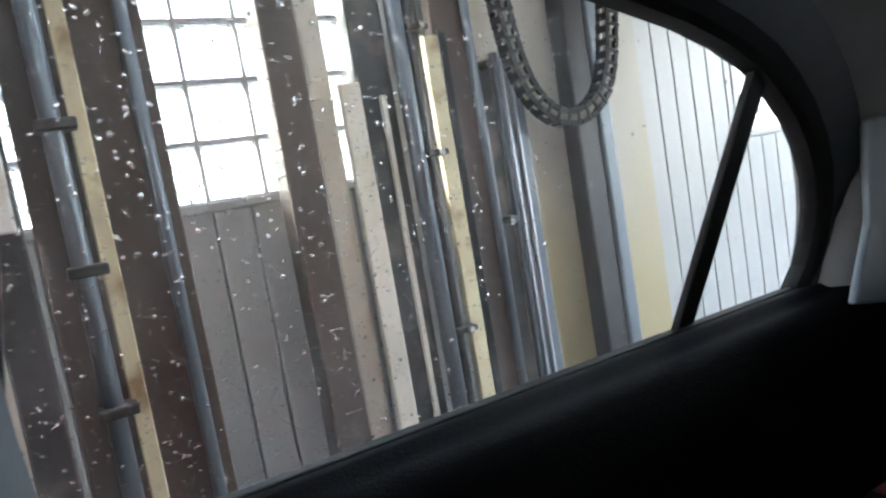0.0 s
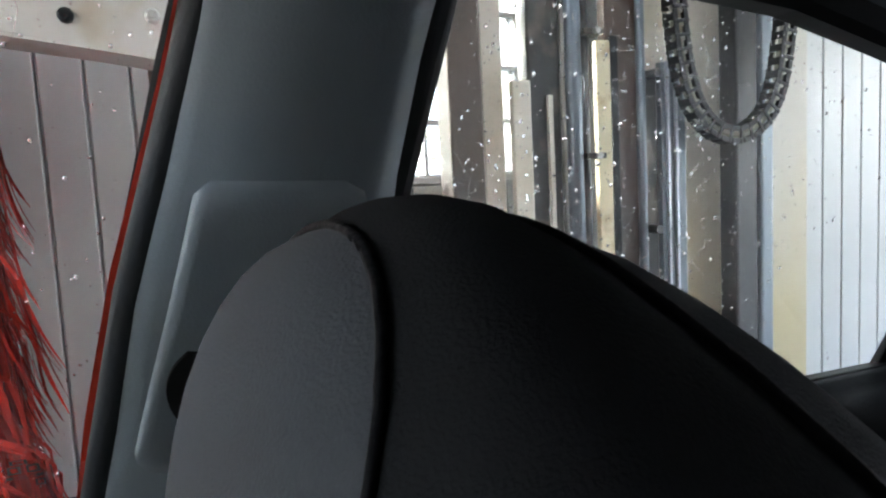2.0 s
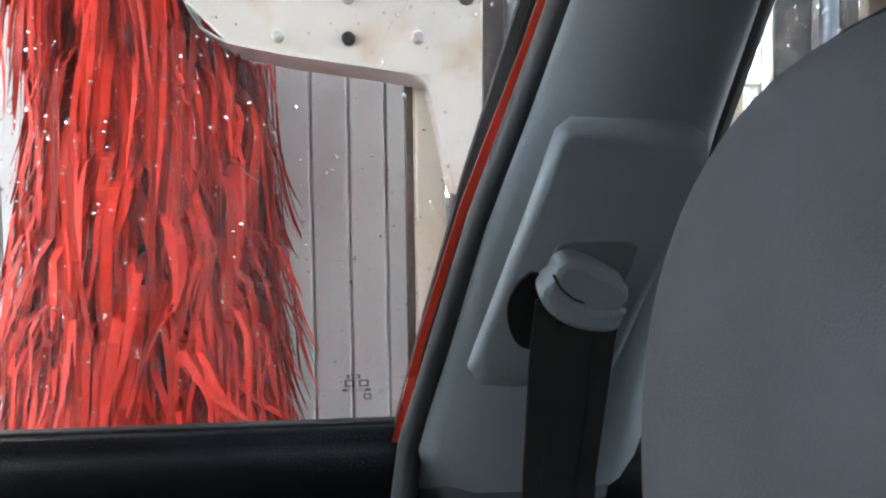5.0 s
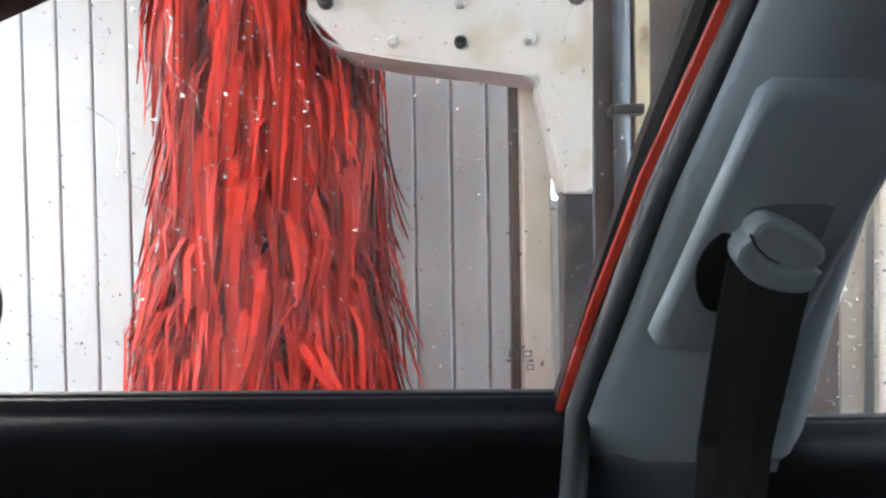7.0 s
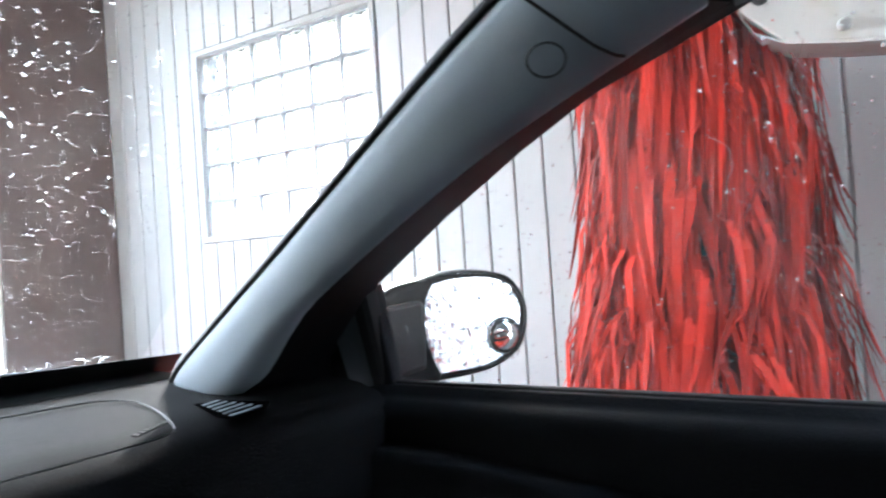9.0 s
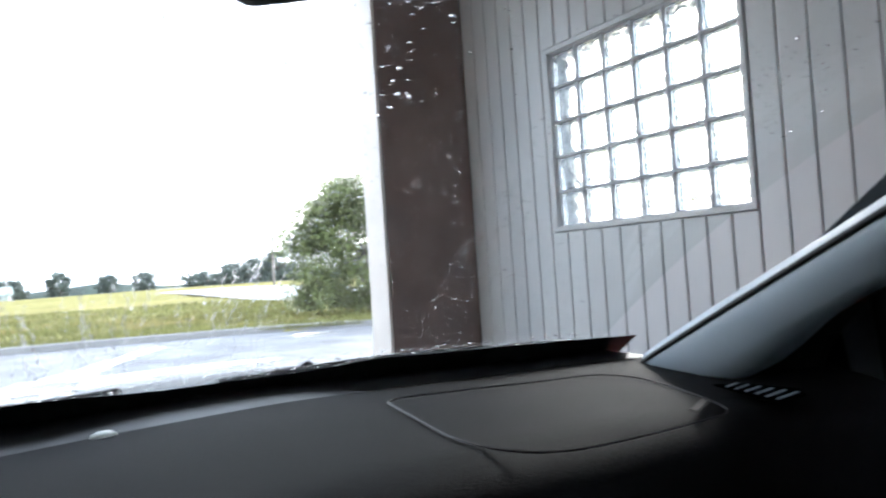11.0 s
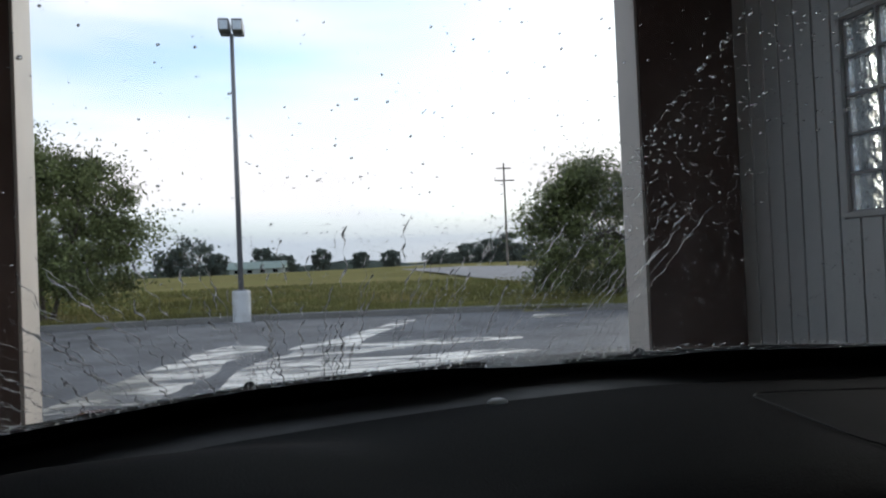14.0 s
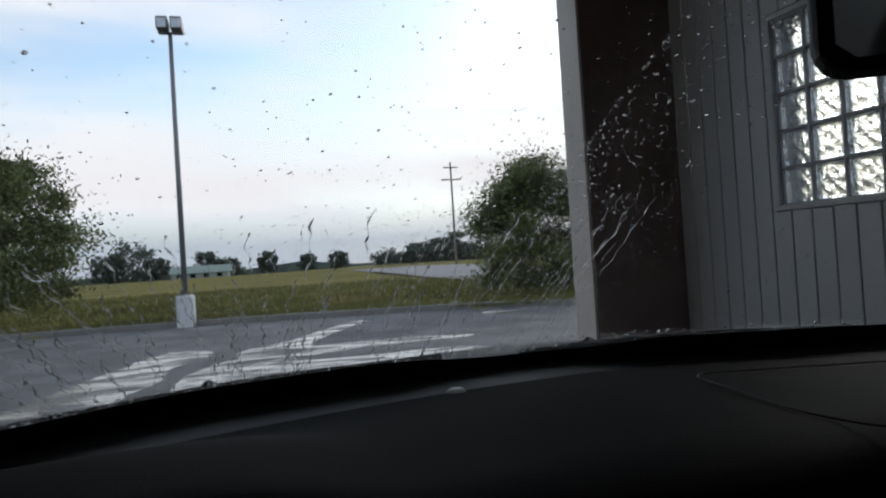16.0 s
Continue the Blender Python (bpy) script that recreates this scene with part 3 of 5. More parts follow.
def tree(name, at, height, spread, leaves, leaf, seed, label, material, trunk_h=0.25, lean=0.0, group=""):
    random.seed(seed)
    t = thing(name, at, label=label, category="tree", group=group)
    base = Vector(at)
    bm = bmesh.new()
    tips = []
    stems = 5 if trunk_h < 0.3 else 1
    for s in range(stems):
        a = 6.28 * s / stems + random.uniform(-0.4, 0.4)
        foot = base + Vector((0.12 * math.cos(a), 0.12 * math.sin(a), -0.05)) * (1 if stems > 1 else 0)
        top = base + Vector((spread * 0.35 * math.cos(a), spread * 0.35 * math.sin(a), height * 0.55))
        if stems == 1:
            top = base + Vector((0, 0, height * 0.6))
        add_tube(bm, smooth_line([foot, (foot * 2 + top) / 3 + Vector((random.uniform(-0.1, 0.1), random.uniform(-0.1, 0.1), 0)), top], 3), [0.035 * height * (1 - 0.8 * k / 6) * (0.5 if stems > 1 else 0.8) for k in range(7)], 6)
        for b in range(6 if stems > 1 else 14):
            f = random.uniform(0.45, 1.0)
            st = foot.lerp(top, f)
            e = st + Vector((random.gauss(0, 0.4) * spread, random.gauss(0, 0.4) * spread, random.uniform(0.0, 0.35) * height))
            add_tube(bm, [st, st.lerp(e, 0.5) + Vector((0, 0, 0.05 * height)), e], [0.009 * height, 0.006 * height, 0.002 * height], 4)
            tips.append(e)
    part("trunk", bm, M_BARK, t, "branching grey-brown stems")
    verts, faces = [], []
    clumps = []
    for k in range(80):
        a, zz = random.uniform(0, 6.28), random.uniform(0.0, 1.0)
        rr = spread * math.sqrt(max(0.05, 1 - (1.55 * (zz - 0.42)) ** 2)) * random.uniform(0.45, 1.0)
        clumps.append((base + Vector((rr * math.cos(a) + lean * zz, rr * math.sin(a), height * (trunk_h + (1 - trunk_h) * zz * 0.97))), spread * random.uniform(0.14, 0.3)))
    for k in range(leaves):
        c, r = random.choice(clumps)
        d = Vector((random.gauss(0, 1), random.gauss(0, 1), random.gauss(0, 0.75))) * r * (0.46 if random.random() < 0.85 else 0.8)
        p = c + d
        if p.z < base.z + 0.1:
            continue
        u = Vector((random.gauss(0, 1), random.gauss(0, 1), random.gauss(0, 1))).normalized()
        v = u.orthogonal().normalized()
        s = leaf * random.uniform(0.6, 1.3)
        i = len(verts)
        verts += [p - u * s, p + v * s * 0.45, p + u * s, p - v * s * 0.45]
        faces.append((i, i + 1, i + 2, i + 3))
    me = bpy.data.meshes.new("crown")
    me.from_pydata([tuple(v) for v in verts], [], faces)
    me.materials.append(material)
    ob = new("crown", me)
    ob.parent = t
    ob.matrix_parent_inverse = Matrix.Translation(t.location).inverted()
    return t


tree("tree", (-6.7, 18.2, 0.1), 4.0, 2.35, 46000, 0.056, 3, "bushy multi-stemmed green tree on the grass behind the kerb", M_LEAF, 0.16)
tree("tree", (7.35, 16.8, 0.1), 3.5, 2.1, 60000, 0.055, 8, "dense dark green bushy tree beside the asphalt lot", M_LEAF, 0.02)
tree("tree", (-9.2, 21.5, 0.1), 5.4, 2.2, 14000, 0.055, 12, "taller dark green tree behind the bushy one", M_LEAF, 0.2)

random.seed(21)
FAR = [(-27, 160, 6.5, 4), (-22, 158, 9.0, 6), (-17, 160, 5.0, 3), (-7, 162, 6.0, 3), (-3, 165, 4.0, 4), (6.4, 160, 5.2, 2.2), (15.5, 160, 4.2, 2.2), (22.5, 160, 4.4, 2.2), (36, 165, 3.6, 5), (42, 160, 5.2, 4), (47, 158, 6.4, 4), (51, 158, 7.4, 3.5), (57, 162, 4.6, 5), (-45, 150, 7, 9), (-60, 150, 8, 9), (70, 150, 6, 9), (85, 140, 7, 9)]
for x, y, h, r in [(f[0] - 5.3, *f[1:]) for f in FAR]:
    tree("tree", (x, y, -0.3), h, r, 1300, 0.48, int(x * 7 + 999), "distant dark green tree on the skyline", M_FARLEAF, 0.12, group="trees on the skyline")
rows = []
for k in range(60):
    x = -150 + 5.2 * k
    rows.append([(x, 190, -1), (x, 191, 0.9 + 1.6 * (0.5 + noise.noise((x * 0.05, 0, 0))) + 0.7 * noise.noise((x * 0.4, 3, 0))), (x, 210, 0.5)])
tagged(part("backdrop", grid_bm(rows), M_FARLEAF, smooth=True), "low dark line of woods on the horizon", "woods", kind="structure")

farm = thing("farm_building", (-11.5, 150, 0), label="long low pale building with a green roof across the field", category="building")
part("wall", box_bm((-18, 146, -0.5), (-7, 154, 1.2)), mat("pale_siding", (0.30, 0.33, 0.31), 0.6), farm)
part("roof", prism_bm([(-18.5, 145.6, 1.2), (-18.5, 154.4, 1.2), (-18.5, 150, 2.7)], (12, 0, 0)), mat("green_roof", (0.20, 0.26, 0.23), 0.6), farm)
for k in range(4):
    part("window", box_bm((-17.0 + 2.6 * k, 145.9, 0.3), (-16.0 + 2.6 * k, 145.99, 1.0)), M_BLACK, farm)

lamp = thing("street_lamp", (-1.9, 15.95, 0.1), label="tall slim lot lamp on a round white concrete footing", category="street lamp")
part("footing", tube_bm([(-1.9, 15.95, 0.0), (-1.9, 15.95, 0.66), (-1.9, 15.95, 0.69)], [0.2, 0.2, 0.185], 20), M_PAINTCONC, lamp, "white painted concrete footing", smooth=False)
part("pole", tube_bm([(-1.9, 15.95, 0.6), (-1.9, 15.95, 3.5), (-1.9, 15.95, 6.45)], [0.062, 0.055, 0.045], 10), M_POLE, lamp, smooth=True)
part("base_plate", box_bm((-2.02, 15.83, 0.685), (-1.78, 16.07, 0.715), 0.005), M_POLE, lamp)
for s in (-1, 1):
    hd = part("lamp_head", box_bm((-1.9 + s * 0.145 - 0.12, 15.7, 6.47), (-1.9 + s * 0.145 + 0.12, 16.2, 6.74), 0.03), M_POLE, lamp, "boxy grey flood lamp head")
    part("lens", box_bm((-1.9 + s * 0.145 - 0.09, 15.68, 6.48), (-1.9 + s * 0.145 + 0.09, 15.705, 6.68), 0.005), mat("lamp_lens", (0.6, 0.65, 0.7), 0.15), hd)
part("cross_arm", box_bm((-2.13, 15.93, 6.42), (-1.67, 15.97, 6.46)), M_POLE, lamp)

up = thing("utility_pole", (20.0, 70, 0), label="wooden utility pole with two crossarms across the field", category="utility pole")
part("pole", tube_bm([(20.0, 70, -0.5), (20.0, 70, 11.4)], [0.14, 0.09], 8), M_WOODPOLE, up)
part("crossarm", box_bm((18.9, 69.93, 9.46), (21.1, 70.02, 9.6)), M_WOODPOLE, up)
part("crossarm", box_bm((19.2, 69.93, 10.78), (20.8, 70.02, 10.91)), M_WOODPOLE, up)

for ob in [o for o in scene.objects if o.parent is None and o.name.split(".")[0] in ("puddle", "grass", "tree", "backdrop", "farm_building", "street_lamp", "utility_pole")] + [lane]:
    ob.matrix_basis = OUT @ ob.matrix_basis

# ---- wash gantry ----
gantry = thing("wash_gantry", (2.0, -0.8, 0), label="car-wash gantry with white bracket, steel posts, pipes and rails", category="car-wash gantry")
PX = 1.8
plate = [(PX, 0.50, 1.80), (PX, 0.50, 1.70), (PX, 0.40, 1.597), (PX, -0.06, 1.522), (PX, -0.085, 1.51), (PX, -0.105, 1.48), (PX, -0.12, 1.40), (PX, -0.15, 1.28), (PX, -0.165, 1.215), (PX, -0.235, 1.213), (PX, -0.245, 1.95), (PX, 0.50, 1.95)]
br = part("bracket_plate", prism_bm(plate, (0.05, 0, 0), 0.006), M_WHITEMETAL, gantry, "worn white enamelled bracket plate")
flange = smooth_line([(PX, 0.50, 1.70), (PX, 0.40, 1.597), (PX, -0.06, 1.522), (PX, -0.105, 1.48), (PX, -0.15, 1.28), (PX, -0.165, 1.215)], 3)
part("flange", thicken(grid_bm([[p + Vector((0.0, 0, 0)), p + Vector((0.16, 0, 0))] for p in flange]), (0, 0.006, 0.008)), M_WHITEMETAL, br, "folded lower edge")
for y, z, r, m, nm in ((0.10, 1.609, 0.017, M_RUBBER, "plug"), (-0.075, 1.614, 0.017, M_BOLT, "bolt"), (0.275, 1.614, 0.015, M_BOLT, "bolt"), (0.10, 1.712, 0.017, M_BOLT, "bolt"), (-0.20, 1.72, 0.024, M_DARKSTEEL, "bolt"), (0.45, 1.725, 0.022, M_DARKSTEEL, "bolt")):
    bm = tube_bm([(PX + 0.01, y, z), (PX - 0.014, y, z), (PX - 0.018, y, z)], [r, r, r * 0.7], 10)
    add_tube(bm, [(PX - 0.016, y, z), (PX - 0.026, y, z)], r * 0.55, 6)
    part(nm, bm, m, br)
part("front_post", box_bm((PX + 0.02, -0.245, 0.0), (PX + 0.12, -0.16, 1.9), 0.006), M_DARKSTEEL, gantry, "dark wet steel post")
part("cream_post", box_bm((PX + 0.24, -0.16, 0.0), (PX + 0.34, -0.07, 2.6), 0.008), M_CREAM, gantry, "cream painted post")
part("brown_post", box_bm((PX + 0.36, -0.09, 0.0), (PX + 0.46, -0.045, 2.6), 0.006), M_BROWN, gantry)
part("side_plate", box_bm((2.0, -0.60, 0.0), (2.05, -0.26, 2.7), 0.005), M_BROWN, gantry, "dark brown back plate")
part("pipe", tube_bm([(1.95, -0.345, 0.0), (1.95, -0.345, 2.7)], 0.024, 12), M_STEEL, gantry, "blue-grey conduit", smooth=True)
for z in (0.75, 1.1, 1.45):
    part("clamp", box_bm((1.91, -0.40, z - 0.014), (1.99, -0.31, z + 0.014), 0.005), M_DARKSTEEL, gantry)
part("strip", box_bm((1.955, -0.425, 0.0), (1.975, -0.385, 2.7), 0.003), M_YELLOW, gantry, "yellowed vertical strip")
part("pipe", tube_bm([(1.98, -0.55, 0.0), (1.98, -0.55, 2.7)], 0.018, 10), M_STEEL, gantry, smooth=True)

# rear posts, pipes and rails
RX = 2.3
part("column", box_bm((RX - 0.02, -1.12, 0.0), (RX + 0.10, -0.99, 2.7), 0.008), M_BROWN, gantry, "dark brown streaked column")
part("cream_column", box_bm((RX + 0.0, -1.21, 0.0), (RX + 0.12, -1.122, 2.7), 0.008), M_CREAM, gantry, "cream painted column")
part("post", box_bm((RX - 0.06, -1.29, 0.0), (RX - 0.03, -1.215, 1.55), 0.006), M_CREAM, gantry, "pale narrow post")
part("rear_post", box_bm((RX - 0.03, -1.43, 0.0), (RX + 0.05, -1.295, 2.7), 0.008), M_DARKSTEEL, gantry, "dark wet steel post")
part("edge_strip", box_bm((RX - 0.05, -1.385, 0.0), (RX - 0.032, -1.365, 1.5), 0.003), M_CREAM, gantry)
part("pipe", tube_bm([(RX - 0.06, -1.465, 0.0), (RX - 0.06, -1.465, 2.7)], 0.03, 12), M_STEEL, gantry, "blue-grey conduit", smooth=True)
part("pipe", tube_bm([(RX - 0.04, -1.52, 0.0), (RX - 0.04, -1.52, 2.7)], 0.022, 12), M_DARKSTEEL, gantry, smooth=True)
for z in (0.62, 1.275, 1.72):
    c = part("clamp", box_bm((RX - 0.10, -1.575, z - 0.011), (RX - 0.03, -1.49, z + 0.011), 0.004), M_DARKSTEEL, gantry)
    part("bolt", tube_bm([(RX - 0.115, -1.54, z), (RX - 0.095, -1.54, z)], 0.012, 6), M_BOLT, c)
part("strip", box_bm((RX - 0.05, -1.635, 0.0), (RX - 0.02, -1.575, 1.70), 0.004), M_YELLOW, gantry, "yellowed vertical strip")
part("slot", box_bm((RX - 0.045, -1.672, 0.0), (RX - 0.03, -1.64, 1.72), 0.002), M_RUBBER, gantry)
part("brown_plate", box_bm((RX - 0.01, -1.80, 0.0), (RX + 0.04, -1.64, 2.7), 0.006), M_BROWN, gantry, "dark brown plate")
part("pipe", tube_bm([(RX - 0.03, -1.785, 0.0), (RX - 0.03, -1.785, 2.7)], 0.018, 10), M_STEEL, gantry, smooth=True)
part("dark_channel", box_bm((RX - 0.01, -1.875, 0.0), (RX + 0.02, -1.81, 1.60), 0.003), M_DARKSTEEL, gantry)
rl = part("rail", box_bm((RX - 0.03, -2.0, 0.0), (RX + 0.0, -1.88, 1.63), 0.004), M_STEEL, gantry, "grey steel guide rail with bright ribs")
for y in (-1.905, -1.945):
    part("rib", box_bm((RX - 0.045, y - 0.006, 0.0), (RX - 0.031, y + 0.006, 1.63), 0.002), M_ALU, rl)
part("upper_plate", box_bm((RX + 0.02, -2.02, 1.55), (RX + 0.05, -1.81, 2.7), 0.004), M_CREAM, gantry, "cream upper plate")
for z in (0.98, 1.58):
    part("bolt", tube_bm([(RX - 0.02, -1.83, z), (RX - 0.075, -1.83, z)], [0.018, 0.018], 8), M_DARKSTEEL, gantry)

# tan end panel and its pole stand on the bay floor
tp = thing("end_panel", (2.47, -2.35, 0), label="tan painted sheet panel with a water-stained lower half", category="panel")
part("sheet", box_bm((2.44, -2.86, 0.0), (2.49, -1.95, 3.2), 0.004), M_TAN, tp)
pole = thing("steel_column", (2.36, -2.41, 0), label="dark steel column with a lighter strip for its lit edge", category="column")
part("shaft", box_bm((2.31, -2.42, 0.0), (2.41, -2.30, 3.3), 0.01), M_DARKCOL, pole)
# light along the column's edge is put in as a lighter grey strip
part("edge", box_bm((2.30, -2.50, 0.0), (2.38, -2.425, 3.3), 0.012), M_STEEL, pole, "lighter grey flange standing in for the lit edge")

# hanging cable chain
chain = thing("cable_chain", (2.2, -2.25, 3.0), label="black plastic cable chain hanging in a loop", category="cable chain")
path = smooth_line([(2.2, -1.86, 2.9), (2.2, -1.875, 2.2), (2.2, -1.90, 1.75), (2.2, -1.955, 1.50), (2.2, -2.05, 1.375), (2.2, -2.17, 1.335), (2.2, -2.29, 1.375), (2.2, -2.375, 1.47), (2.2, -2.43, 1.65), (2.2, -2.47, 2.0), (2.2, -2.49, 2.9)], 48)
bm = bmesh.new()
for sx in (-1, 1):
    for y0, y1 in ((-0.034, -0.013), (0.013, 0.034)):
        add_box(bm, (sx * 0.028 - 0.004, y0, -0.027), (sx * 0.028 + 0.004, y1, 0.027), 0.003)
    add_box(bm, (sx * 0.031 - 0.004, -0.036, 0.010), (sx * 0.031 + 0.004, 0.036, 0.024), 0.003)
for sy in (-1, 1):
    add_box(bm, (-0.032, sy * 0.031 - 0.005, -0.018), (0.032, sy * 0.031 + 0.005, 0.012), 0.003)
link_me = bpy.data.meshes.new("link")
bm.to_mesh(link_me)
bm.free()
link_me.materials.append(M_CHAIN)
acc, last = 0.0, path[0]
for i in range(1, len(path)):
    acc += (path[i] - last).length
    last = path[i]
    if acc >= 0.05:
        acc = 0.0
        d = (path[min(i + 1, len(path) - 1)] - path[i - 1]).normalized()
        q = Vector((0, 0, 1)).rotation_difference(d).to_matrix().to_4x4()
        shared("link", link_me, chain, Matrix.Translation(path[i]) @ q)
part("cable", tube_bm(path[::6], 0.020, 8), mat("pale_cable", (0.26, 0.25, 0.20), 0.5), chain, "pale cable inside the chain")
part("hanger", box_bm((2.12, -2.6, 2.88), (2.28, -1.75, 2.94), 0.006), M_STEEL, chain)

# ---- brush ----
BX, BY = 2.10, 0.69
brush = thing("wash_brush", (BX, BY, 0.0), label="tall red wash brush with long limp wet bristles", category="brush")
part("shaft", tube_bm([(BX, BY, 0.05), (BX, BY, 2.46)], 0.09, 14), M_RUBBER, brush, "dark central shaft", smooth=True)


def bristles(seed):
    """Wet tufts: the strands of a tuft leave the shaft spread out and gather towards its tip."""
    random.seed(seed)
    verts, faces = [], []
    for tier in range(22):
        zt = 2.40 - 0.105 * tier
        for c in range(15):
            a0 = 6.283 * (c + random.random()) / 15
            length = random.choice((random.uniform(0.26, 0.5), random.uniform(0.45, 0.85)))
            flare = max(0.0, min(1.0, (1.5 - zt) / 0.9))
            reach = random.uniform(0.25, 0.345) + 0.10 * flare
            lean = random.gauss(0, 0.11)
            fling = random.choice((0.0, 0.0, 0.01, 0.02, 0.03, 0.05, 0.07)) + 0.03 * flare
            knot = random.uniform(0.3, 0.92)
            bend = random.uniform(0, 6.28)
            thick = random.uniform(0.8, 1.3)
            lock = random.uniform(0.12, 0.26)
            for s in range(15):
                off = random.gauss(0, lock)
                ln = length * (1.06 - 1.1 * abs(off) * knot) * random.uniform(0.74, 1.05)
                rr = reach * random.uniform(0.88, 1.05)
                w = random.uniform(0.0045, 0.0115) * thick
                tw = random.uniform(-0.9, 0.9)
                z0 = zt + random.uniform(-0.05, 0.05)
                stray = random.gauss(0, 0.03) + (random.gauss(0, 0.16) if random.random() < 0.07 else 0)
                ph = random.uniform(0, 6.28)
                n = 7
                i0 = len(verts)
                pts = []
                for k in range(n + 1):
                    f = k / n
                    r = 0.10 + (rr - 0.10) * (1 - (1 - min(1.0, f / 0.4)) ** 2) + fling * f ** 3 + 0.008 * math.sin(3.0 * f + bend)
                    gather = off * (1 - knot * min(1.0, f * 1.3))
                    aa = a0 + gather + (lean + stray) * f ** 1.6 + 0.02 * math.sin(4 * f + bend) + 0.010 * math.sin(7 * f + ph)
                    z = z0 + 0.03 * math.sin(min(f * 5, 3.14)) - ln * max(0.0, f - 0.08) ** 1.05
                    pts.append((BX + r * math.cos(aa), BY + r * math.sin(aa), z, aa))
                if pts[-1][2] < 0.04:
                    continue
                for k, (x, y, z, aa) in enumerate(pts):
                    ang = aa + math.pi / 2 + tw * (k / n)
                    ww = w * (1 - 0.8 * (k / n) ** 4)
                    dx, dy = math.cos(ang) * ww, math.sin(ang) * ww
                    verts += [(x - dx, y - dy, z), (x + dx, y + dy, z)]
                for k in range(n):
                    faces.append((i0 + 2 * k, i0 + 2 * k + 1, i0 + 2 * k + 3, i0 + 2 * k + 2))
    me = bpy.data.meshes.new("bristles")
    me.from_pydata(verts, [], faces)
    me.materials.append(M_BRISTLE)
    ob = new("bristles", me)
    ob.parent = brush
    ob.matrix_parent_inverse = Matrix.Translation(brush.location).inverted()
    return tagged(ob, "red ribbon-like bristles in drooping tiers", kind="stuff")


bristles(4)
part("arm", box_bm((BX - 0.03, -0.075, 2.47), (BX + 0.03, BY + 0.08, 2.53), 0.01), M_WHITEMETAL, gantry)
part("motor_housing", tube_bm([(BX, BY, 2.44), (BX, BY, 2.60)], 0.12, 16), M_DARKSTEEL, gantry)

# ---- the car ----
car = thing("car", (0, 0.3, 0), label="red compact sedan, seen from its dark grey cabin, windows wet", category="car")


def gx(z):
    """The side glass leans inwards as it rises."""
    return 0.72 - 0.42 * (z - 0.93)


def side(pts, inset=0.0, n=4):
    return [Vector((gx(p[1]) - inset, p[0], p[1])) for p in pts]


FRONT_WIN = [(0.86, 0.952), (0.84, 1.105), (0.77, 1.148), (0.70, 1.185), (0.60, 1.238), (0.49, 1.283), (0.42, 1.305), (0.35, 1.328), (0.2, 1.365), (0.05, 1.387), (-0.125, 1.398), (-0.09, 1.29), (-0.06, 1.19), (-0.031, 1.08), (0.0, 0.955)]
REAR_WIN = [(-0.210, 0.93), (-0.244, 1.085), (-0.268, 1.22), (-0.292, 1.355), (-0.45, 1.352), (-0.6, 1.337), (-0.74, 1.308), (-0.85, 1.283), (-0.92, 1.262), (-0.984, 1.237), (-1.035, 1.208), (-1.084, 1.175), (-1.13, 1.135), (-1.165, 1.095), (-1.192, 1.05), (-1.207, 1.0), (-1.21, 0.965), (-1.2, 0.93)]


def offset_loop(loop, d):
    c = Vector((sum(p[0] for p in loop) / len(loop), sum(p[1] for p in loop) / len(loop)))
    res = []
    n = len(loop)
    for i in range(n):
        a, b, e = Vector(loop[i - 1]), Vector(loop[i]), Vector(loop[(i + 1) % n])
        t = ((b - a).normalized() + (e - b).normalized())
        t = t.normalized() if t.length > 1e-6 else (e - b).normalized()
        nn = Vector((-t.y, t.x))
        if nn.dot(b - c) < 0:
            nn = -nn
        res.append(tuple(b + nn * d))
    return res


def rim(loop, w, depth, name, material, parent, label=""):
    """A rubber-edged frame round a window."""
    o = offset_loop(loop, w)
    n = len(loop)
    rows = []
    for i in range(n + 1):
        k = i % n
        a = side([loop[k]])[0]
        b = side([o[k]])[0]
        rows.append([a + Vector((0.012, 0, 0)), a + Vector((-0.012, 0, 0)), a.lerp(b, 0.35) + Vector((-depth * 0.8, 0, 0)), b + Vector((-depth, 0, 0)), b + Vector((0.012, 0, 0))])
    return part(name, grid_bm(rows), material, parent, label, smooth=False)


front_door = part("front_door", box_bm((0.60, 0.02, 0.28), (0.70, 1.0, 0.86), 0.02), M_BLACK, car, "black passenger door trim panel")
rear_door = part("rear_door", box_bm((0.646, -1.15, 0.28), (0.70, -0.16, 0.86), 0.01), M_BLACK, car, "black rear door trim panel")


def sill(y0, y1, z0, parent, name):
    """The rounded ledge under the side glass."""
    prof = [(0.73, -0.004), (0.705, 0.004), (0.690, 0.004), (0.684, -0.004), (0.668, -0.008), (0.650, -0.016), (0.640, -0.035), (0.634, -0.07), (0.636, -0.12), (0.645, -0.30)]
    rows = []
    for k in range(9):
        y = y0 + (y1 - y0) * k / 8
        rows.append([(x, y, z0(y) + dz) for x, dz in prof])
    return part(name, grid_bm(rows), M_BLACK, parent, smooth=True)


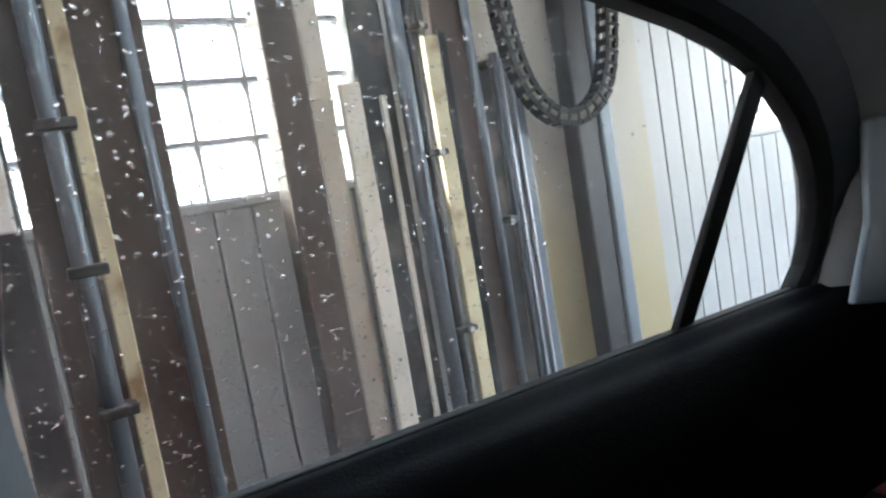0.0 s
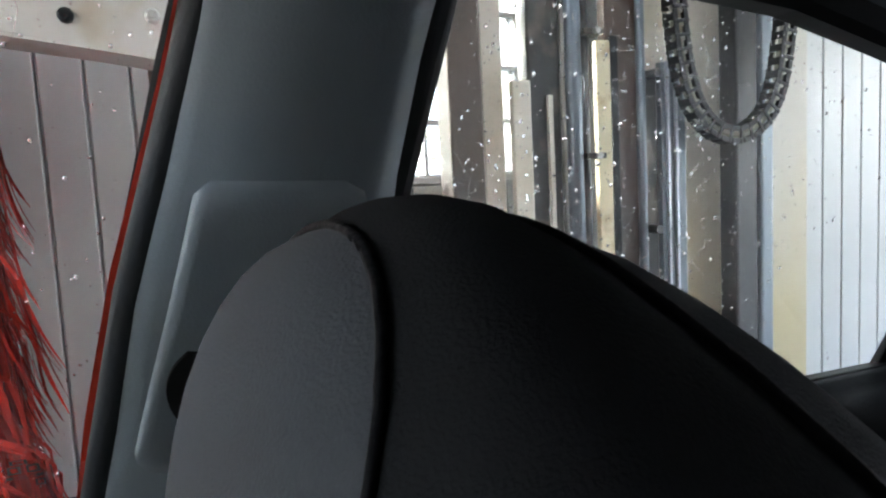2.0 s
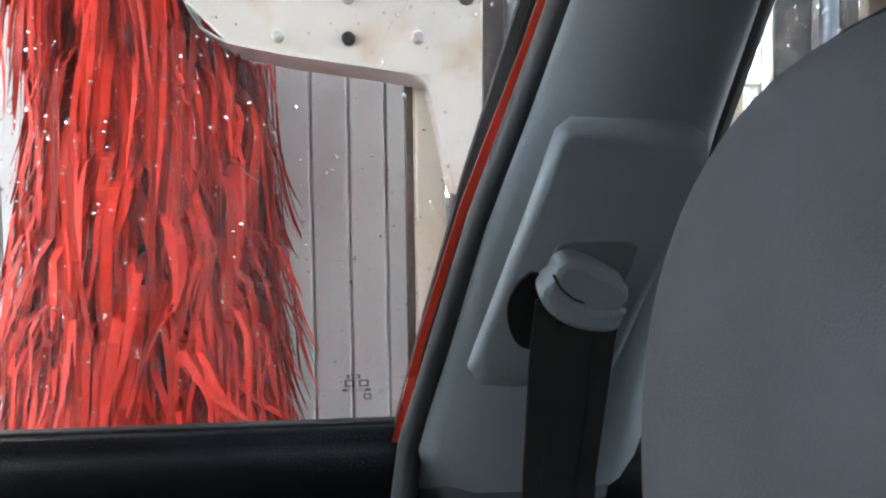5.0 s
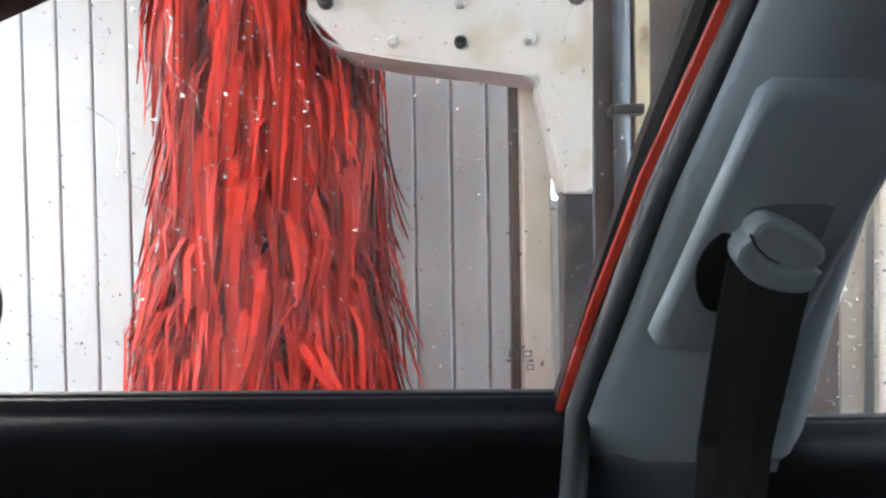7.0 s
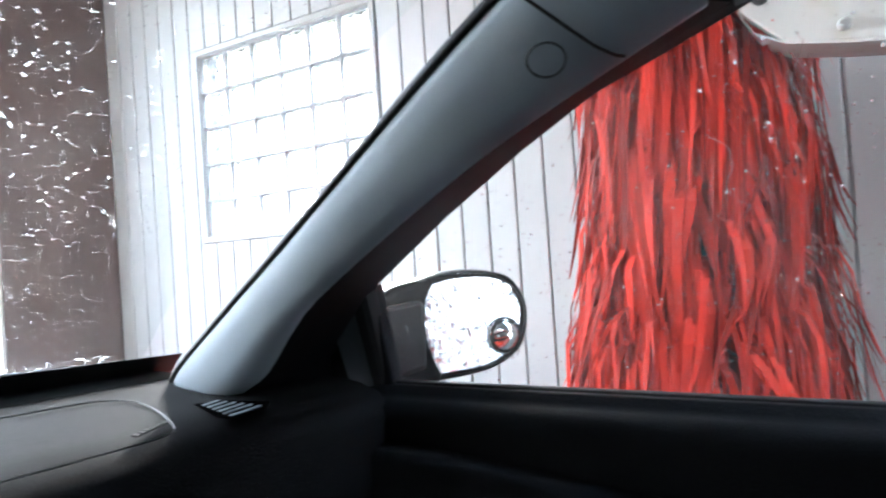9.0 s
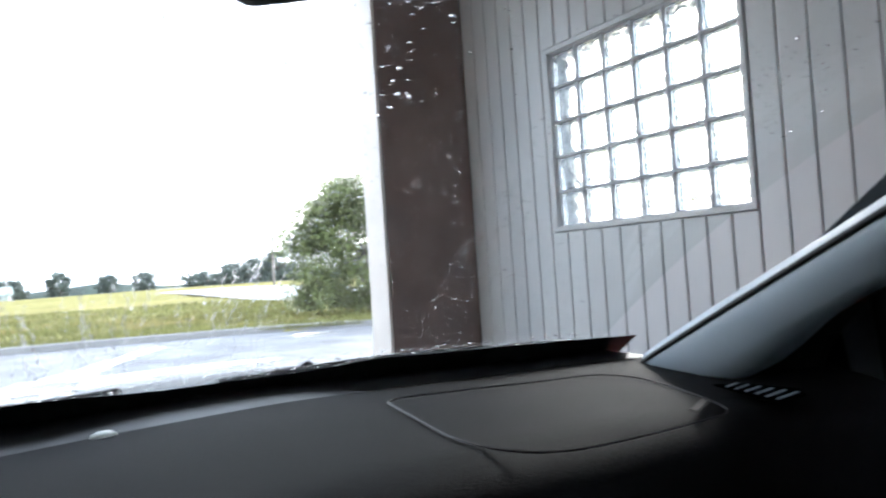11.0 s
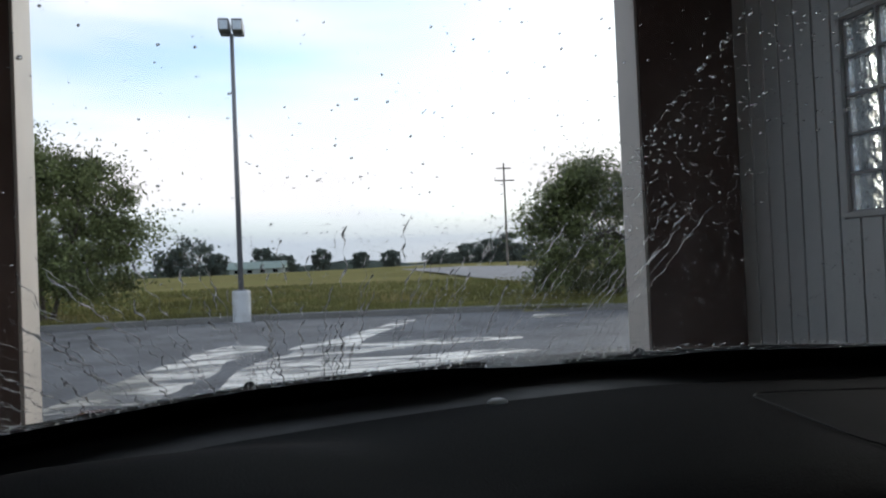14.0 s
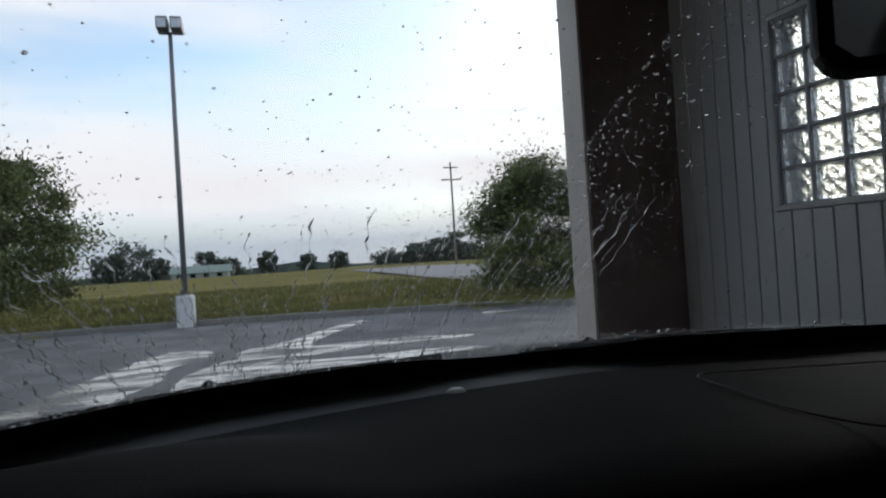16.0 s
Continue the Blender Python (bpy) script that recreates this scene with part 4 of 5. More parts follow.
sill(-0.02, 1.12, lambda y: 0.953, front_door, "sill")
sill(-1.75, -0.16, lambda y: 0.928, rear_door, "sill")
part("window_seal", box_bm((0.706, -0.01, 0.94), (0.722, 0.92, 0.960), 0.003), M_RUBBER, front_door)
part("window_seal", box_bm((0.706, -1.2, 0.915), (0.722, -0.19, 0.934), 0.003), M_RUBBER, rear_door)
rows = []
for y, z in [(0.02, 0.862), (0.3, 0.862), (0.5, 0.872), (0.62, 0.885), (0.75, 0.895), (0.9, 0.9), (1.0, 0.9)]:
    rows.append([(0.640, y, z), (0.615, y, z - 0.004), (0.605, y, z - 0.012), (0.603, y, z - 0.10), (0.612, y, z - 0.3)])
part("armrest_panel", grid_bm(rows), M_BLACK, front_door, "lower door trim with a raised edge", smooth=True)
part("door_handle", box_bm((0.585, 0.62, 0.80), (0.61, 0.74, 0.83), 0.008), M_TRIM, front_door)
rim(FRONT_WIN, 0.022, 0.022, "window_frame", M_RUBBER, front_door, "black rubber window frame")
rim(REAR_WIN, 0.022, 0.022, "window_frame", M_RUBBER, rear_door, "black rubber window frame")

# cabin lining round the windows


def ring_sheet(loop, d0, d1, inset):
    i_, o_ = side(offset_loop(loop, d0), inset), side(offset_loop(loop, d1), inset + 0.012)
    n = len(loop)
    return grid_bm([[i_[k % n], o_[k % n]] for k in range(n + 1)])


for loop, door in ((FRONT_WIN, front_door), (REAR_WIN, rear_door)):
    part("lining", ring_sheet(loop, 0.016, 0.07, 0.018), M_TRIMDARK, door, "dark cabin side lining")
part("body_side", box_bm((0.73, -1.9, 0.25), (0.86, 1.6, 0.82), 0.04), M_RED, car, "red painted body side")
for loop, door in ((FRONT_WIN, front_door), (REAR_WIN, rear_door)):
    part("outer_frame", ring_sheet(loop, 0.026, 0.08, -0.02), M_RED, door, "red painted window surround")


def pane(loop, name, parent):
    bm = bmesh.new()
    bm.faces.new([bm.verts.new(p + Vector((0.004, 0, 0))) for p in side(loop)])
    ob = part(name, bm, M_PANE, parent)
    ob.visible_shadow = False
    return ob


front_pane = pane(FRONT_WIN, "window_glass", front_door)
rear_pane = pane(REAR_WIN, "window_glass", rear_door)
# quarter-light divider
bm = prism_bm(side([(-0.953, 0.925), (-0.986, 0.925), (-1.016, 1.219), (-0.988, 1.236)], 0.004), (0.012, 0, 0), 0.002)
part("window_divider", bm, M_RUBBER, rear_door, "black quarter-light bar")
part("red_edge_strip", tube_bm(side(offset_loop(REAR_WIN, 0.013)[13:18], 0.014), 0.003, 6), M_RED, rear_door, "strip of red paint in the door gap", smooth=True)

# B pillar


def bx(z):
    return 0.646 - 0.5 * (z - 0.907)


bp = part("pillar_seal", tube_bm([(bx(z) + 0.026 if z > 0.91 else 0.612, y, z) for y, z in ((0.004, 0.55), (0.0, 0.80), (-0.003, 0.89), (-0.014, 0.955), (-0.034, 1.03), (-0.066, 1.15), (-0.106, 1.27), (-0.145, 1.40))], 0.0115, 10), M_SEAL, car, "thick dark grey rubber door seal", smooth=True)
def seal_x(z):
    return 0.705 - 0.52 * (z - 0.90)


rows = [[(seal_x(z), y + 0.004, z), (seal_x(z) - 0.003, y - 0.003, z)] for y, z in ((0.004, 0.88), (0.0, 0.94), (-0.025, 1.05), (-0.056, 1.16), (-0.095, 1.27), (-0.132, 1.39))]
part("red_edge_strip", thicken(grid_bm(rows), (0.01, 0, 0)), M_RED, car, "strip of red paint in the door gap")

FE = [(-0.012, 0.915), (-0.012, 0.94), (-0.022, 0.99), (-0.038, 1.05), (-0.060, 1.14), (-0.085, 1.215), (-0.108, 1.29), (-0.125, 1.36)]
RE = [(-0.196, 0.915), (-0.197, 0.94), (-0.198, 0.99), (-0.20, 1.05), (-0.206, 1.14), (-0.214, 1.215), (-0.226, 1.29), (-0.240, 1.36)]
rows = []
for (ya, z), (yb, _) in zip(FE, RE):
    w = ya - yb
    rows.append([(bx(z) + d, ya - w * f, z) for f, d in ((-0.03, 0.06), (0.0, 0.036), (0.025, 0.018), (0.06, 0.010), (0.13, 0.006), (0.22, 0.001), (0.32, -0.005), (0.6, -0.008), (0.85, -0.004), (0.96, 0.0), (1.04, 0.016), (1.17, 0.05), (1.27, 0.085))])
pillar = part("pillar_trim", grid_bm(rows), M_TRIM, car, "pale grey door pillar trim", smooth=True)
# lower pillar trim
rows = []
for z, e in ((0.921, -0.004), (0.915, 0.003), (0.90, 0.003), (0.6, -0.01), (0.3, -0.01)):
    rows.append([(bx(z) - e + d if z > 0.85 else 0.63 + d, y, z) for y, d in ((-0.004, 0.05), (-0.016, 0.02), (-0.045, 0.0), (-0.1, -0.002), (-0.186, 0.0), (-0.194, 0.03), (-0.198, 0.08))])
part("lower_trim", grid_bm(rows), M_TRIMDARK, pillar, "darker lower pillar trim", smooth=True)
# raised belt-adjuster cover
cover_out = [(-0.113, 1.213), (-0.104, 1.206), (-0.089, 1.152), (-0.060, 1.055), (-0.056, 1.040), (-0.063, 1.029), (-0.085, 1.026), (-0.160, 1.027), (-0.168, 1.05), (-0.180, 1.099), (-0.195, 1.148), (-0.204, 1.190), (-0.200, 1.203), (-0.188, 1.21)]
outer_ring = [Vector((bx(z) - 0.0085, y, z)) for y, z in cover_out]
mid_c = Vector((0.54, -0.13, 1.12))
bm = bmesh.new()
r0 = [bm.verts.new(p) for p in outer_ring]
r1 = [bm.verts.new(p.lerp(mid_c, 0.025) + Vector((-0.012, 0, -0.004))) for p in outer_ring]
r2 = [bm.verts.new(p.lerp(mid_c, 0.14) + Vector((-0.014, 0, -0.005))) for p in outer_ring]
n = len(r0)
for a, b in ((r0, r1), (r1, r2)):
    for k in range(n):
        bm.faces.new((a[k], a[(k + 1) % n], b[(k + 1) % n], b[k]))
bm.faces.new(r2)
bmesh.ops.recalc_face_normals(bm, faces=bm.faces)
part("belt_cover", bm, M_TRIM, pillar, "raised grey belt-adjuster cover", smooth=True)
# recess, guide and webbing
IN = Vector((-0.894, 0, -0.447))


def on_cover(pts, off, n=3):
    loop = smooth_line([(bx(z), y, z) for y, z in pts + pts[:1]], n)[:-1]
    return [p + IN * off for p in loop]


# the recess is a flat piece; its darker grey stands in for shade
part("recess", prism_bm(on_cover([(-0.108, 1.136), (-0.116, 1.143), (-0.158, 1.143), (-0.164, 1.136), (-0.156, 1.112), (-0.13, 1.11)], 0.0235), IN * -0.003), mat("shaded_trim_plastic", (0.10, 0.12, 0.135), 0.55, fine=400, bump=0.1), pillar, "slot above the belt guide, its shade painted as a darker grey")
part("slot", prism_bm(on_cover([(-0.094, 1.124), (-0.085, 1.115), (-0.080, 1.100), (-0.083, 1.082), (-0.094, 1.068), (-0.115, 1.072), (-0.115, 1.115)], 0.0240), IN * -0.003), M_RUBBER, pillar)


def guide_loop(pts):
    return [(-0.129 + (y + 0.131) * 0.93, 1.112 + (z - 1.097) * 0.86) for y, z in pts]


guide = part("belt_guide", prism_bm(on_cover(guide_loop([(-0.107, 1.122), (-0.112, 1.128), (-0.122, 1.129), (-0.140, 1.121), (-0.160, 1.108), (-0.161, 1.092), (-0.13, 1.085), (-0.106, 1.103)]), 0.018), IN * 0.022, 0.005), M_TRIM, pillar, "grey plastic belt guide")
part("guide_band", prism_bm(on_cover(guide_loop([(-0.105, 1.115), (-0.098, 1.107), (-0.100, 1.095), (-0.113, 1.081), (-0.133, 1.072), (-0.156, 1.071), (-0.161, 1.083), (-0.159, 1.090), (-0.138, 1.091), (-0.119, 1.099)]), 0.016), IN * 0.026, 0.005), M_TRIM, guide)
part("guide_gap", tube_bm([Vector((bx(z), y, z)) + IN * o for (y, z), o in zip(guide_loop([(-0.1055, 1.1185), (-0.112, 1.108), (-0.121, 1.1005), (-0.130, 1.096)]), (0.0385, 0.0405, 0.0410, 0.0395))], 0.0009, 6), M_RUBBER, guide)
rows = []
for z, y, dx in ((1.095, -0.128, -0.034), (1.06, -0.127, -0.036), (1.0, -0.130, -0.033), (0.94, -0.134, -0.028), (0.85, -0.139, -0.04), (0.6, -0.15, -0.05)):
    rows.append([(bx(z) + dx + 0.003 * math.sin(k * 1.6), y + (k - 2) * 0.0150, z) for k in range(5)])
part("seat_belt", thicken(grid_bm(rows), (0.003, 0, 0)), M_BELT, car, "black seat-belt webbing")

# A pillar
AF = [(0.60, 1.20, 0.955), (0.54, 1.105, 0.993), (0.47, 0.925, 1.073), (0.402, 0.745, 1.152), (0.333, 0.565, 1.232), (0.298, 0.465, 1.276), (0.27, 0.36, 1.32)]
AS = [(0.66, 1.10, 0.945), (0.618, 1.02, 0.975), (0.55, 0.90, 1.06), (0.486, 0.75, 1.142), (0.43, 0.60, 1.209), (0.425, 0.50, 1.25), (0.43, 0.38, 1.30)]
AG = [(0.70, 0.95, 0.955), (0.66, 0.90, 1.03), (0.632, 0.835, 1.09), (0.59, 0.70, 1.165), (0.555, 0.58, 1.225), (0.53, 0.48, 1.27), (0.51, 0.36, 1.315)]
rows, rows2, faces_ = [], [], []
EYE = Vector((-0.075, 0.303, 1.132))
AF_, AS_, AG_ = [Vector(p) for p in AF], [Vector(p) for p in AS], [Vector(p) for p in AG]
for i, k in enumerate((0.0, 0.1, 0.25, 0.38, 0.48, 0.52, 0.52)):
    f, g = AF_[i], AG_[i]
    s = AS_[i].lerp(g, k)
    s = EYE + (s - EYE) * 0.865
    run = AF_[min(i + 1, 6)] - AF_[max(i - 1, 0)]
    nrm = run.cross(s - f).normalized()
    if nrm.dot(EYE - f) < 0:
        nrm = -nrm
    faces_.append((f, s, nrm))
    rows.append([f + Vector((0.036, 0.02, 0.016)), f + Vector((0.004, 0.002, 0.002)), f.lerp(s, 0.05) + nrm * 0.004, f.lerp(s, 0.25) + nrm * 0.015, f.lerp(s, 0.5) + nrm * 0.026, f.lerp(s, 0.75) + nrm * 0.026, s.lerp(f, 0.08) + nrm * 0.013, s, s - nrm * 0.012])
    rows2.append([s - nrm * 0.004, s.lerp(g, 0.3), s.lerp(g, 0.7), g, g + Vector((0.03, 0, 0.01))])
ap = part("front_pillar_trim", grid_bm([r for r in map(list, zip(*[smooth_line(c, 3) for c in zip(*rows)]))]), M_TRIM_LIT, car, "grey windscreen pillar trim in the lighter, lit copy of the trim plastic", smooth=True)
part("screen_edge", tube_bm(smooth_line([Vector(f) + Vector((0.004, 0.004, 0.004)) for f in AF], 3), 0.004, 6), M_RUBBER, car, "black edge of the windscreen", smooth=True)
part("pillar_door_seal", grid_bm(rows2), M_BLACK, car, "black door frame beside the windscreen pillar", smooth=True)
bm = bmesh.new()
bf, bs, bn = faces_[5]
b0 = bf.lerp(bs, 0.48) + bn * 0.0265


def on_trim(p):
    """Moves a point along the sight line on to the pillar trim."""
    d = Vector(p) - EYE
    return EYE + d * (bn.dot(b0 - EYE) / bn.dot(d))


e1, e2 = Vector((0.0158, -0.0078, 0.002)), Vector((0.0205, 0.0092, -0.0052))
ring = [on_trim(Vector((0.355, 0.452, 1.2545)) + e1 * math.cos(a) + e2 * math.sin(a)) for a in (6.283 * k / 32 for k in range(33))]
add_tube(bm, ring, 0.0009, 5, cap=False)
part("cover_badge", bm, M_TRIMDARK, ap, "round moulded cap outline")
joint = [on_trim(p) for p in ((0.275, 0.436, 1.272), (0.285, 0.433, 1.269), (0.339, 0.429, 1.266), (0.377, 0.426, 1.264), (0.412, 0.421, 1.264), (0.43, 0.419, 1.267))]
part("trim_joint", tube_bm(joint, 0.0012, 5), M_RUBBER, ap, "dark joint line")
part("sail_panel", prism_bm([Vector(p) for p in ((0.655, 0.845, 1.10), (0.63, 0.98, 1.035), (0.64, 1.14, 0.955), (0.70, 1.14, 0.93), (0.70, 0.85, 0.945))], (0.03, 0, 0), 0.004), M_BLACK, front_door, "black triangular mirror base panel")

# roof lining
rows = []
for k in range(15):
    y = 0.40 - 2.3 * k / 14
    zz = 1.44 - 0.03 * abs(k - 6) / 8 - (0.05 if k > 11 else 0) * (k - 11)
    rows.append([(x, y, zz + 0.015 - 0.06 * abs(x / 0.56) ** 3) for x in (-0.72, -0.6, -0.4, -0.2, 0, 0.2, 0.4, 0.5, 0.56)])
part("roof_lining", grid_bm(rows), M_HEADLINER, car, "grey cloth roof lining", smooth=True)
part("roof_rail", box_bm((0.555, -0.86, 1.385), (0.62, 0.34, 1.452), 0.012), M_RED, car, "red painted roof edge over the doors")
rows = []
ctr = Vector((0.65, -0.72, 1.12))
for p in smooth_line([(0.5, 0.36, 1.335), (0.52, 0.1, 1.395), (0.535, -0.3, 1.395), (0.545, -0.6, 1.372), (0.552, -0.85, 1.322), (0.572, -1.0, 1.272), (0.596, -1.11, 1.205), (0.626, -1.19, 1.12), (0.66, -1.235, 1.02), (0.69, -1.24, 0.92)], 4):
    o = Vector((0, p.y - ctr.y, p.z - ctr.z))
    o = Vector((0, 0, 1)) if p.y > -0.6 else o.normalized()
    rows.append([p + Vector((0.05, 0, 0.0)) - o * 0.012, p, p + o * 0.035 + Vector((-0.012, 0, 0)), p + o * 0.08 + Vector((-0.03, 0, 0)), p + o * 0.17 + Vector((-0.08, 0, 0)), p + o * 0.4 + Vector((-0.16, 0, 0))])
part("rear_pillar_trim", grid_bm(rows), M_HEADLINER, car, "curved grey lining over the rear door and pillar", smooth=True)
part("rear_pillar_pad", prism_bm([(0.60, -1.206, 1.16), (0.60, -1.19, 1.03), (0.60, -1.134, 0.932), (0.60, -1.30, 0.90), (0.58, -1.40, 1.0), (0.57, -1.38, 1.17)], (-0.012, 0, 0), 0.005), M_TRIM, car, "pale grey rear pillar trim")
part("roof_skin", grid_bm([[(x, y, 1.51 - 0.05 * abs(x / 0.6) ** 2 - 0.03 * abs(y + 0.4)) for x in (-0.62, -0.3, 0, 0.3, 0.62)] for y in (0.42, 0.1, -0.5, -1.1, -1.9)]), M_RED, car, "red painted roof")
part("rear_wall", box_bm((-0.90, -1.95, 0.3), (0.75, -1.85, 0.96), 0.03), M_TRIMDARK, car)
part("left_side", box_bm((-0.92, -1.9, 0.28), (-0.86, 1.2, 0.93), 0.02), M_BLACK, car, "driver's side door trim")
# added out of view: keeps light from the left off the door pillar
part("left_light_block", box_bm((-0.88, -1.9, 0.9), (-0.72, 0.6, 1.42), 0.02), M_TRIMDARK, car, "plain dark panel, added unseen to block light from the driver's side")
part("cabin_floor", box_bm((-0.90, -1.9, 0.22), (0.75, 1.6, 0.28)), M_BLACK, car)
part("left_pillar", prism_bm([(-0.86, 0.42, 0.93), (-0.86, 0.28, 0.93), (-0.71, 0.26, 1.37), (-0.71, 0.36, 1.37)], (-0.04, 0, 0)), M_TRIM, car)
part("left_front_pillar", prism_bm([(-0.90, 1.25, 0.95), (-0.92, 1.1, 0.94), (-0.80, 0.36, 1.36), (-0.74, 0.42, 1.38)], (-0.02, 0.02, 0.03)), M_TRIM, car)

part("left_body_side", box_bm((-1.06, -1.9, 0.25), (-0.93, 1.6, 0.88), 0.04), M_RED, car, "red painted body side")
M_RIM = mat("silver_wheel_rim", (0.5, 0.51, 0.53), 0.35, 0.8, bump=0.1)
for sx, wx in ((1, 0.74), (-1, -0.94)):
    for wy in (1.75, -1.2):
        bm = bmesh.new()
        prof = [(0.0, 0.19), (0.0, 0.27), (0.02, 0.295), (0.05, 0.3), (0.14, 0.3), (0.17, 0.295), (0.19, 0.27), (0.19, 0.19)]
        seg = 28
        rings = [[bm.verts.new((wx - sx * (0.08 - d), wy + r * math.cos(a), 0.3 + r * math.sin(a))) for a in (6.2832 * k / seg for k in range(seg))] for d, r in prof]
        for a, b in zip(rings, rings[1:] + rings[:1]):
            for k in range(seg):
                bm.faces.new((a[k], a[(k + 1) % seg], b[(k + 1) % seg], b[k]))
        bmesh.ops.recalc_face_normals(bm, faces=bm.faces)
        wheel = part("wheel", bm, M_RUBBER, car, "black rubber tyre", smooth=True)
        bm = bmesh.new()
        add_tube(bm, [(wx + sx * 0.02, wy, 0.3), (wx + sx * 0.085, wy, 0.3)], 0.05, 16)
        for k in range(5):
            a = 6.2832 * k / 5
            add_tube(bm, [(wx + sx * 0.07, wy, 0.3), (wx + sx * 0.06, wy + 0.19 * math.cos(a), 0.3 + 0.19 * math.sin(a))], [0.03, 0.024], 6)
        part("rim", bm, M_RIM, wheel, "silver five-spoke rim")

# dashboard
def dash_z(x, y):
    return 0.972 + 0.010 * max(0.0, min(1.0, (0.35 - x) / 0.3)) - 0.35 * max(0.0, 0.86 - y)


def dash_edge(x):
    return 1.35 - 0.22 * (x + 0.1) ** 2 - 0.3 * max(0.0, -x - 0.5)


def dash_lip(x):
    """The dark gap before the glass is widest on the driver's side."""
    return 0.055 * max(0.0, min(1.0, (0.45 - x) / 0.6)) + 0.055 * max(0.0, min(1.0, (-0.15 - x) / 0.45))


rows = []
xs = [-0.90 + 1.56 * k / 52 for k in range(53)]
for x in xs:
    e = dash_edge(x) - dash_lip(x)
    r = []
    for f in range(13):
        y = e + (0.845 - e) * f / 12
        z = dash_z(x, y) - 0.006 * (1 - f / 12) ** 3
        if f >= 11:
            z -= 0.006 * (f - 10)
        z += 0.030 * math.exp(-((x + 0.56) / 0.19) ** 4) * math.exp(-((y - 0.98) / 0.16) ** 4)
        r.append((x, y, z))
    r += [(x, 0.825, r[-1][2] - 0.03), (x, 0.82, r[-1][2] - 0.10), (x, 0.86, r[-1][2] - 0.3), (x, 0.95, 0.3)]
    rows.append(r)
dash_bm = grid_bm(rows)
bmesh.ops.reverse_faces(dash_bm, faces=dash_bm.faces)
dash = part("dashboard", dash_bm, M_DASH, car, "dark grey grained dashboard with a raised cluster hood", smooth=True)
ab = [(0.128, 1.168), (0.105, 1.06), (0.088, 0.965), (0.098, 0.90), (0.135, 0.868), (0.214, 0.862), (0.30, 0.866), (0.36, 0.876), (0.395, 0.925), (0.43, 1.0), (0.452, 1.07), (0.448, 1.115), (0.42, 1.142), (0.30, 1.17), (0.2, 1.182), (0.15, 1.185)]
ring = smooth_line([(x, y, 0) for x, y in ab + ab[:1]], 4)
ring = [Vector((p.x, p.y, dash_z(p.x, p.y) + 0.002)) for p in ring]
bm = bmesh.new()
add_tube(bm, ring, 0.0010, 5, cap=False)
air = part("airbag_cover", bm, M_RUBBER, dash, "moulded airbag cover outline")
bm = bmesh.new()
for k in range(6):
    add_box(bm, (0.335 + 0.009 * k, 0.893 + 0.004 * k, dash_z(0.35, 0.9) + 0.003), (0.341 + 0.009 * k, 0.903 + 0.004 * k, dash_z(0.35, 0.9) + 0.0045))
part("lettering", bm, M_BLACK, dash, "small dark embossed bars")
vent = part("vent", prism_bm([(x, y, 0.9765) for x, y in ((0.453, 0.958), (0.478, 0.930), (0.488, 0.872), (0.460, 0.850), (0.414, 0.850), (0.415, 0.875))], (0, 0, 0.0015)), mat("vent_black", (0.0015, 0.0015, 0.0016), 0.9, bump=0.0, spec=0.0), dash, "black side demister vent")
for k in range(6):
    x, y = 0.419 + 0.0055 * k, 0.856 + 0.0155 * k
    part("slat", prism_bm([(x, y, 0.9782), (x + 0.046 - 0.004 * k, y + 0.004, 0.9782), (x + 0.046 - 0.004 * k, y + 0.0072, 0.9782), (x, y + 0.0032, 0.9782)], (0, 0, 0.0012)), M_TRIM, vent)
part("sensor", tube_bm([(-0.163, 1.290, 0.972), (-0.163, 1.290, 0.978), (-0.163, 1.290, 0.981)], [0.014, 0.013, 0.008], 16), mat("pale_sensor", (0.6, 0.62, 0.6), 0.3), dash, "small pale domed sensor", smooth=True)
# cowl and hood
rows = []
for x in xs:
    e = dash_edge(x)
    zc = dash_z(x, 1.2)
    rows.append([(x, e - dash_lip(x) - 0.002, zc - 0.008), (x, e + 0.02, zc - 0.006), (x, e + 0.1, zc - 0.004), (x, e + 0.20, 0.982 - 0.1 * x * x), (x, e + 0.235, 0.988 - 0.1 * x * x), (x, e + 0.25, 0.965 - 0.1 * x * x)])
part("cowl", grid_bm(rows), M_RUBBER, car, "black plastic cowl under the windscreen", smooth=True)
part("hood", grid_bm([[(x, dash_edge(x) + 0.25, 0.955 - 0.1 * x * x), (x, 1.9, 0.90 - 0.05 * x * x), (x, 2.2, 0.845), (x, 2.5, 0.77), (x, 2.62, 0.66), (x, 2.65, 0.3)] for x in xs]), M_RED, car, "red painted bonnet", smooth=True)
for nx, ny in ((-0.481, 1.455), (0.148, 1.48)):
    part("washer_nozzle", tube_bm([(nx, ny, 0.962), (nx, ny, 0.990), (nx, ny - 0.01, 0.998)], [0.017, 0.016, 0.008], 10), M_RUBBER, car, "black washer nozzle", smooth=True)
for x0, x1 in ((-0.75, -0.12), (0.0, 0.62)):
    wp = smooth_line([(x0, dash_edge(x0) + 0.10, dash_z(x0, 1.2) + 0.010), ((x0 + x1) / 2, dash_edge((x0 + x1) / 2) + 0.14, dash_z(0.2, 1.2) + 0.014), (x1, dash_edge(x1) + 0.13, dash_z(x1, 1.2) + 0.012)], 6)
    w = part("wiper", tube_bm(wp, 0.007, 6), M_RUBBER, car, "black wiper blade", smooth=True)

